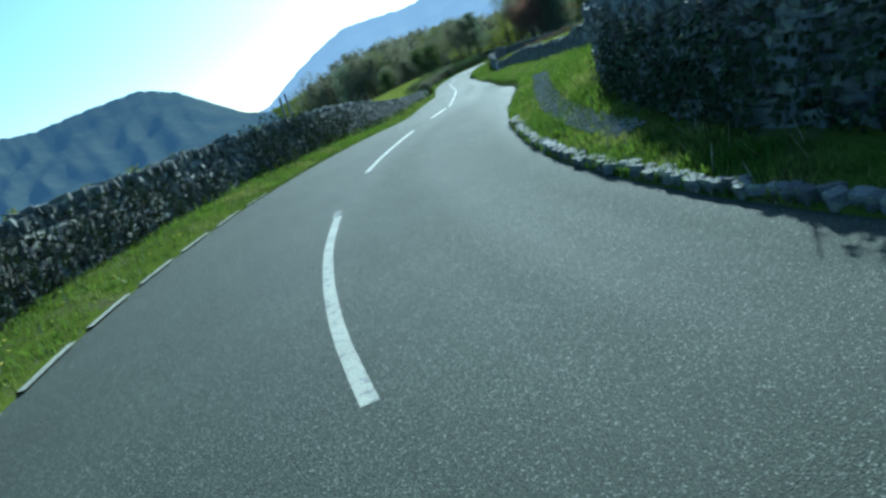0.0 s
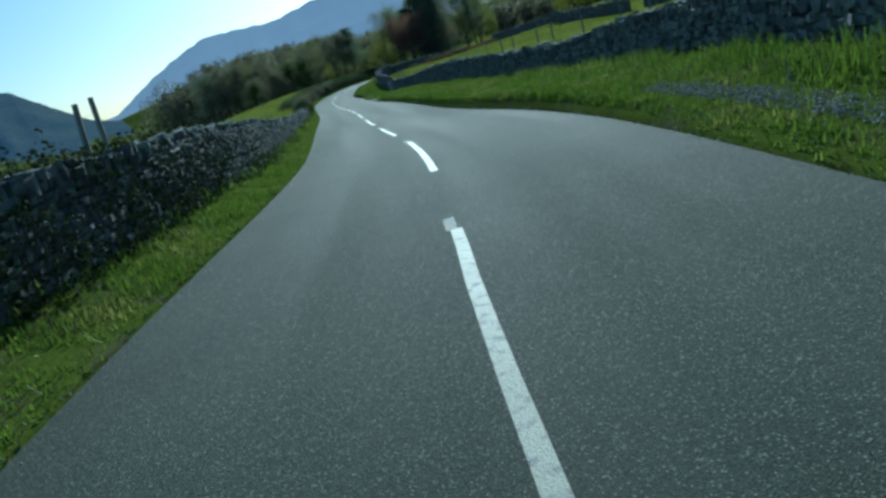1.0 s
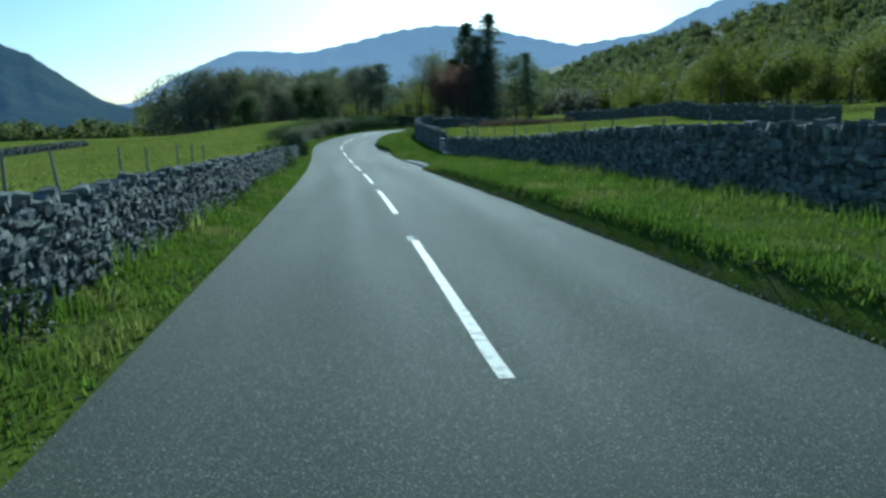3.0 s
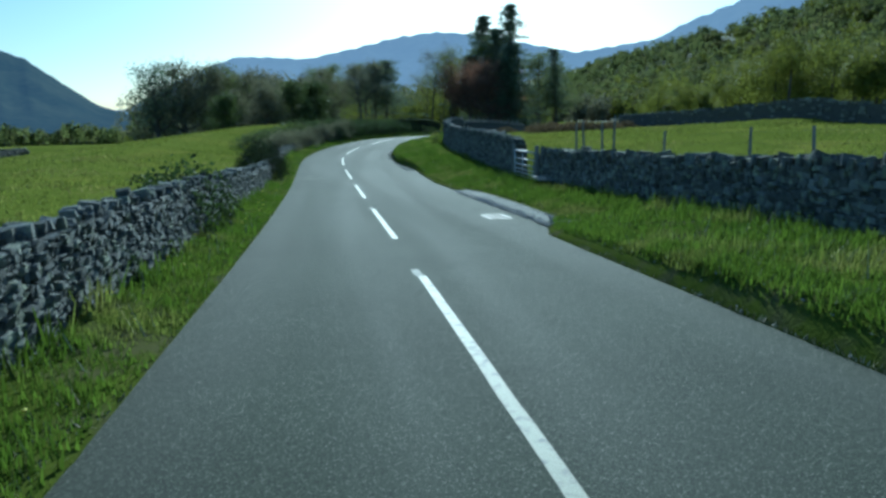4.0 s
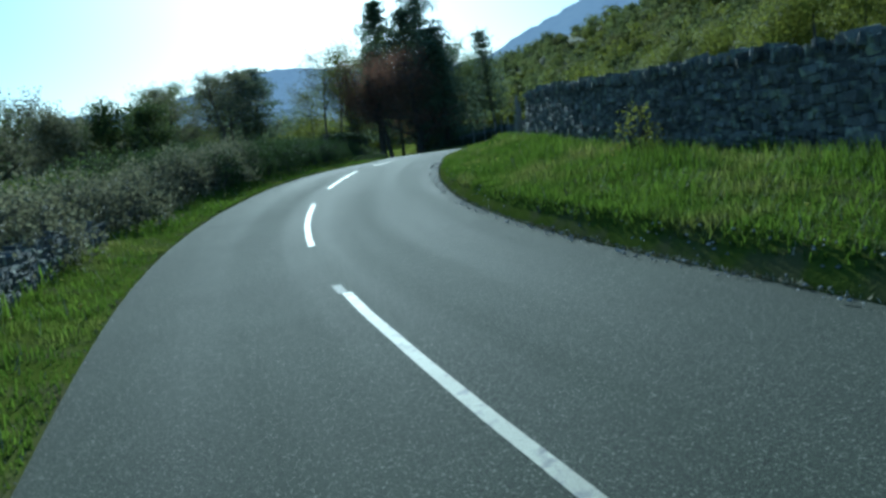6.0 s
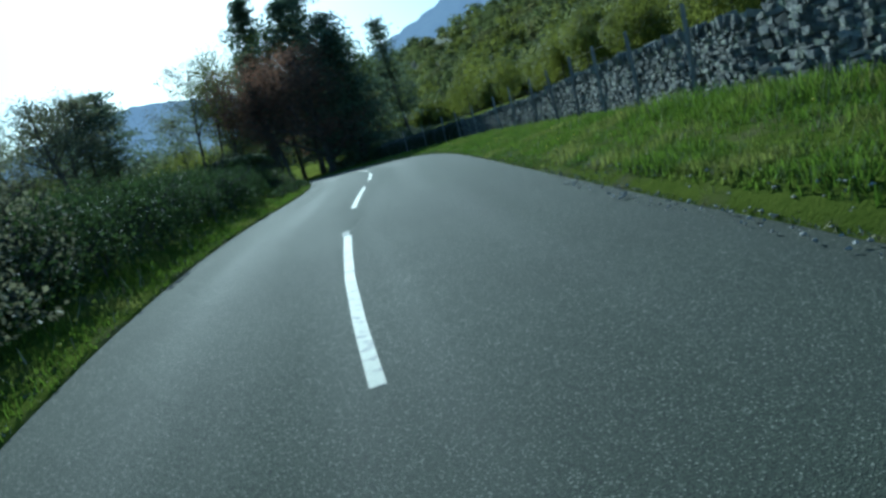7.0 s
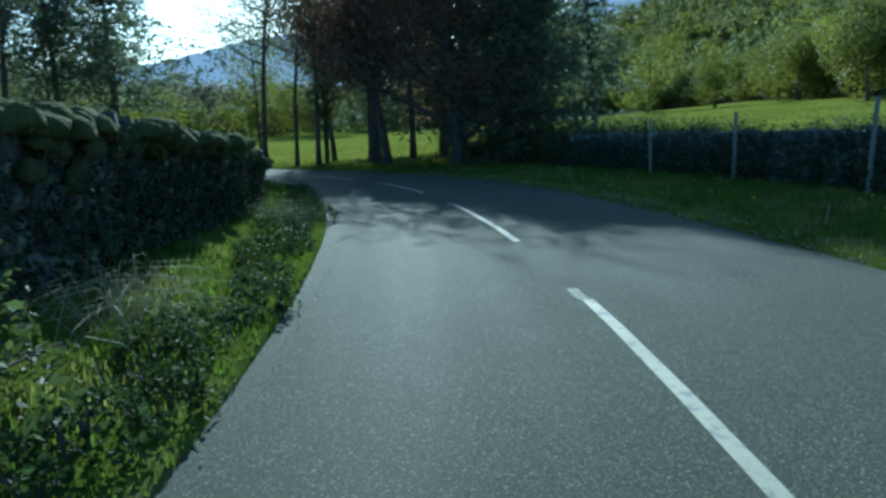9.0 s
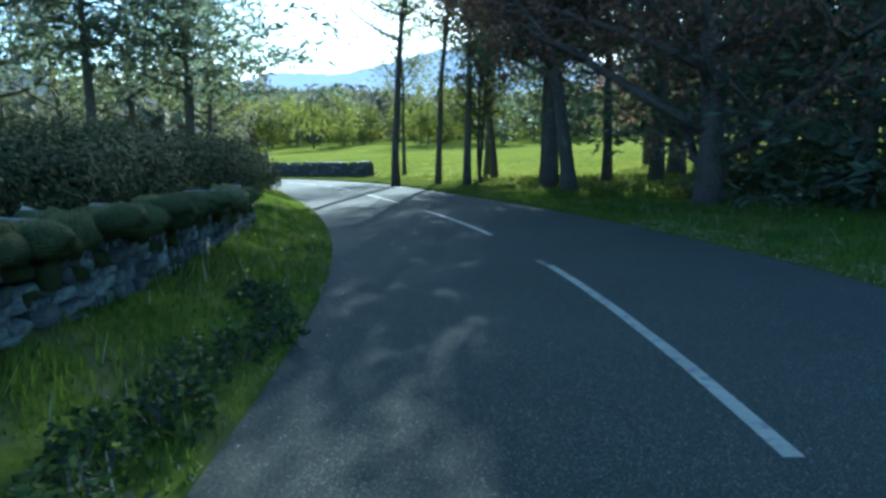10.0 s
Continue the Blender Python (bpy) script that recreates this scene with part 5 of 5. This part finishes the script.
def sward(name, label, s0, s1, o0, o1, density, high, width, seed):
    """Short cropped grass over a field, thinner with distance from the road."""
    r = np.random.default_rng(seed)
    n = int((s1 - s0) * abs(o1 - o0) * density)
    s, u = r.uniform(s0, s1, n), r.uniform(0, 1, n) ** 1.5
    off = o0 + (o1 - o0) * u
    p = place(s, off)
    keep = r.uniform(0, 1, n) < 0.55 + 0.45 * wob(p[:, 0], p[:, 1], 1.6, seed)
    s, off, p = s[keep], off[keep], p[keep]
    n = len(s)
    p[:, 2] += rise(s, off, p[:, 0], p[:, 1]) - 0.02
    h = high * r.uniform(0.5, 1.4, n) * (1 + 0.4 * wob(p[:, 0], p[:, 1], 3.0, seed + 2))
    a = r.uniform(0, 2 * np.pi, n)
    side = np.stack([np.cos(a), np.sin(a), 0 * a], -1) * (width * r.uniform(0.6, 1.5, n))[:, None]
    tip = np.stack([-np.sin(a) * h * 0.6, np.cos(a) * h * 0.6, h], -1)
    v = np.stack([p - side, p + side, p + tip + side * 0.5, p + tip - side * 0.5], 1).reshape(-1, 3)
    put(name, mesh_of(name, v, np.arange(n * 4).reshape(-1, 4), SWARD), None, label, category="grass", kind="stuff")


sward("pasture_grass", "close-grazed bright grass on the sloping pasture", 20, 142, 4.6, 46, 28, 0.09, 0.03, 71)
sward("pasture_grass", "close-grazed grass on the hillside pasture", 8, 165, -8.0, -60, 18, 0.1, 0.034, 72)
sward("pasture_grass", "bright grass of the field beyond the bend", 178, 250, -5.5, -60, 20, 0.12, 0.035, 73)

# ---- finger post at the bend ----


def finger_post(at):
    root = thing("finger_post", at, "low dark timber finger post at the hedge's end", "signpost", rz=2.4)
    v, f = [], []
    tube(v, f, [(0, 0, -0.3), (0, 0, 0.8), (0, 0, 1.5), (0, 0, 1.56)], [0.075, 0.07, 0.07, 0.03], 8)
    put("post", mesh_of("post", v, f, POST), root)
    for h, way in ((1.36, 1), (1.14, 1)):
        bm = bmesh.new()
        bmesh.ops.create_cube(bm, size=1, matrix=Matrix.Translation((0.42 * way, 0.05, h)) @ Matrix.Diagonal((0.72, 0.03, 0.15, 1)))
        for q in bm.verts:
            if q.co.x * way > 0.7:
                q.co.z = h + (q.co.z - h) * 0.3
        bmesh.ops.bevel(bm, geom=bm.edges[:], offset=0.006, segments=1, affect="EDGES")
        part("finger_board", bm, POST, root)


finger_post(beside(189.5, 3.3))
for k, (s, o, h) in enumerate(((191.2, 3.6, 1.15), (192.6, 3.8, 0.95))):
    x, y, z = beside(s, o)
    v, f = [], []
    tube(v, f, [(x, y, z - 0.3), (x + 0.02, y, z + h * 0.6), (x + 0.03, y, z + h)], [0.07, 0.07, 0.06], 7)
    put("short_post", mesh_of("short_post", v, f, POST), None, "short weathered post by the roadside", category="post")

# ---- cottages across the valley ----


def cottage(x, y, rz, long, label):
    z = at_land(x, y)[2] - 0.3
    root = thing("cottage", (x, y, z), label, "house", "far cottages", rz)
    w, wall_h, ridge = 6.5, 4.8, 8.0

    def block(name, a, b, mat, parent):
        bm = bmesh.new()
        c = [(p + q) / 2 for p, q in zip(a, b)]
        bmesh.ops.create_cube(bm, size=1, matrix=Matrix.Translation(c) @ Matrix.Diagonal(([q - p for p, q in zip(a, b)] + [1])))
        return part(name, bm, mat, parent)

    l = long / 2
    v = [(-l, -w / 2, 0), (l, -w / 2, 0), (l, w / 2, 0), (-l, w / 2, 0), (-l, -w / 2, wall_h), (l, -w / 2, wall_h), (l, w / 2, wall_h), (-l, w / 2, wall_h), (-l, 0, ridge), (l, 0, ridge)]
    put("wall", mesh_of("wall", v, [(0, 1, 5, 4), (2, 3, 7, 6), (1, 2, 6, 9, 5), (3, 0, 4, 8, 7), (3, 2, 1, 0), (4, 5, 9, 8), (6, 7, 8, 9)], WHITEWASH), root, "whitewashed walls")
    e, o = 0.35, 0.12
    rv = [(-l - e, -w / 2 - e, wall_h - 0.3), (l + e, -w / 2 - e, wall_h - 0.3), (l + e, 0, ridge + o), (-l - e, 0, ridge + o), (l + e, w / 2 + e, wall_h - 0.3), (-l - e, w / 2 + e, wall_h - 0.3)]
    rv += [(a, b, c + 0.22) for a, b, c in rv]
    roof = put("roof", mesh_of("roof", rv, [(0, 3, 2, 1), (3, 5, 4, 2), (6, 7, 8, 9), (9, 8, 10, 11), (0, 1, 7, 6), (5, 11, 10, 4), (1, 2, 8, 7), (2, 4, 10, 8), (0, 6, 9, 3), (3, 9, 11, 5)], SLATE), root, "dark slate roof")
    for sx in (-1, 1):
        block("chimney", (sx * (l - 0.7) - 0.4, -0.35, ridge - 0.4), (sx * (l - 0.7) + 0.4, 0.35, ridge + 1.2), STONE, roof)
    for side in (-1, 1):
        for x0 in (-0.6, 0.0, 0.6):
            for h in (0.9, 3.0):
                if x0 == 0.0 and h < 1:
                    block("door", (-0.5, side * w / 2 - 0.05, 0), (0.5, side * w / 2 + 0.05, 2.1), SLATE, root)
                else:
                    block("window", (x0 * l - 0.5, side * w / 2 - 0.05, h), (x0 * l + 0.5, side * w / 2 + 0.05, h + 1.1), SLATE, root)


cottage(498, -151, 0.5, 10, "small white cottage with a slate roof across the valley")
cottage(512, -164, 1.9, 14, "long white farmhouse with a slate roof across the valley")
cottage(485, -136, 0.2, 9, "white cottage among trees across the valley")

# ---- step stile in the field wall ----
stile = thing("step_stile", place(81.5, -5.55, 0.44), "two pale slate steps jutting from the field wall", "stile", rz=float(np.interp(81.5, S_ALL, HEAD)))
for k, (x, h) in enumerate(((0.1, 0.03), (-0.42, 0.0))):
    bm = bmesh.new()
    bmesh.ops.create_cube(bm, size=1, matrix=Matrix.Translation((x, 0.12, h)) @ Matrix.Rotation(0.06 * (k - 0.5), 4, "Y") @ Matrix.Diagonal((0.36, 0.4, 0.045, 1)))
    bmesh.ops.bevel(bm, geom=bm.edges[:], offset=0.012, segments=2, affect="EDGES")
    for q in bm.verts:
        q.co += Vector(noise.noise_vector(q.co * 9)) * 0.012
    part("step", bm, GRAVEL, stile)
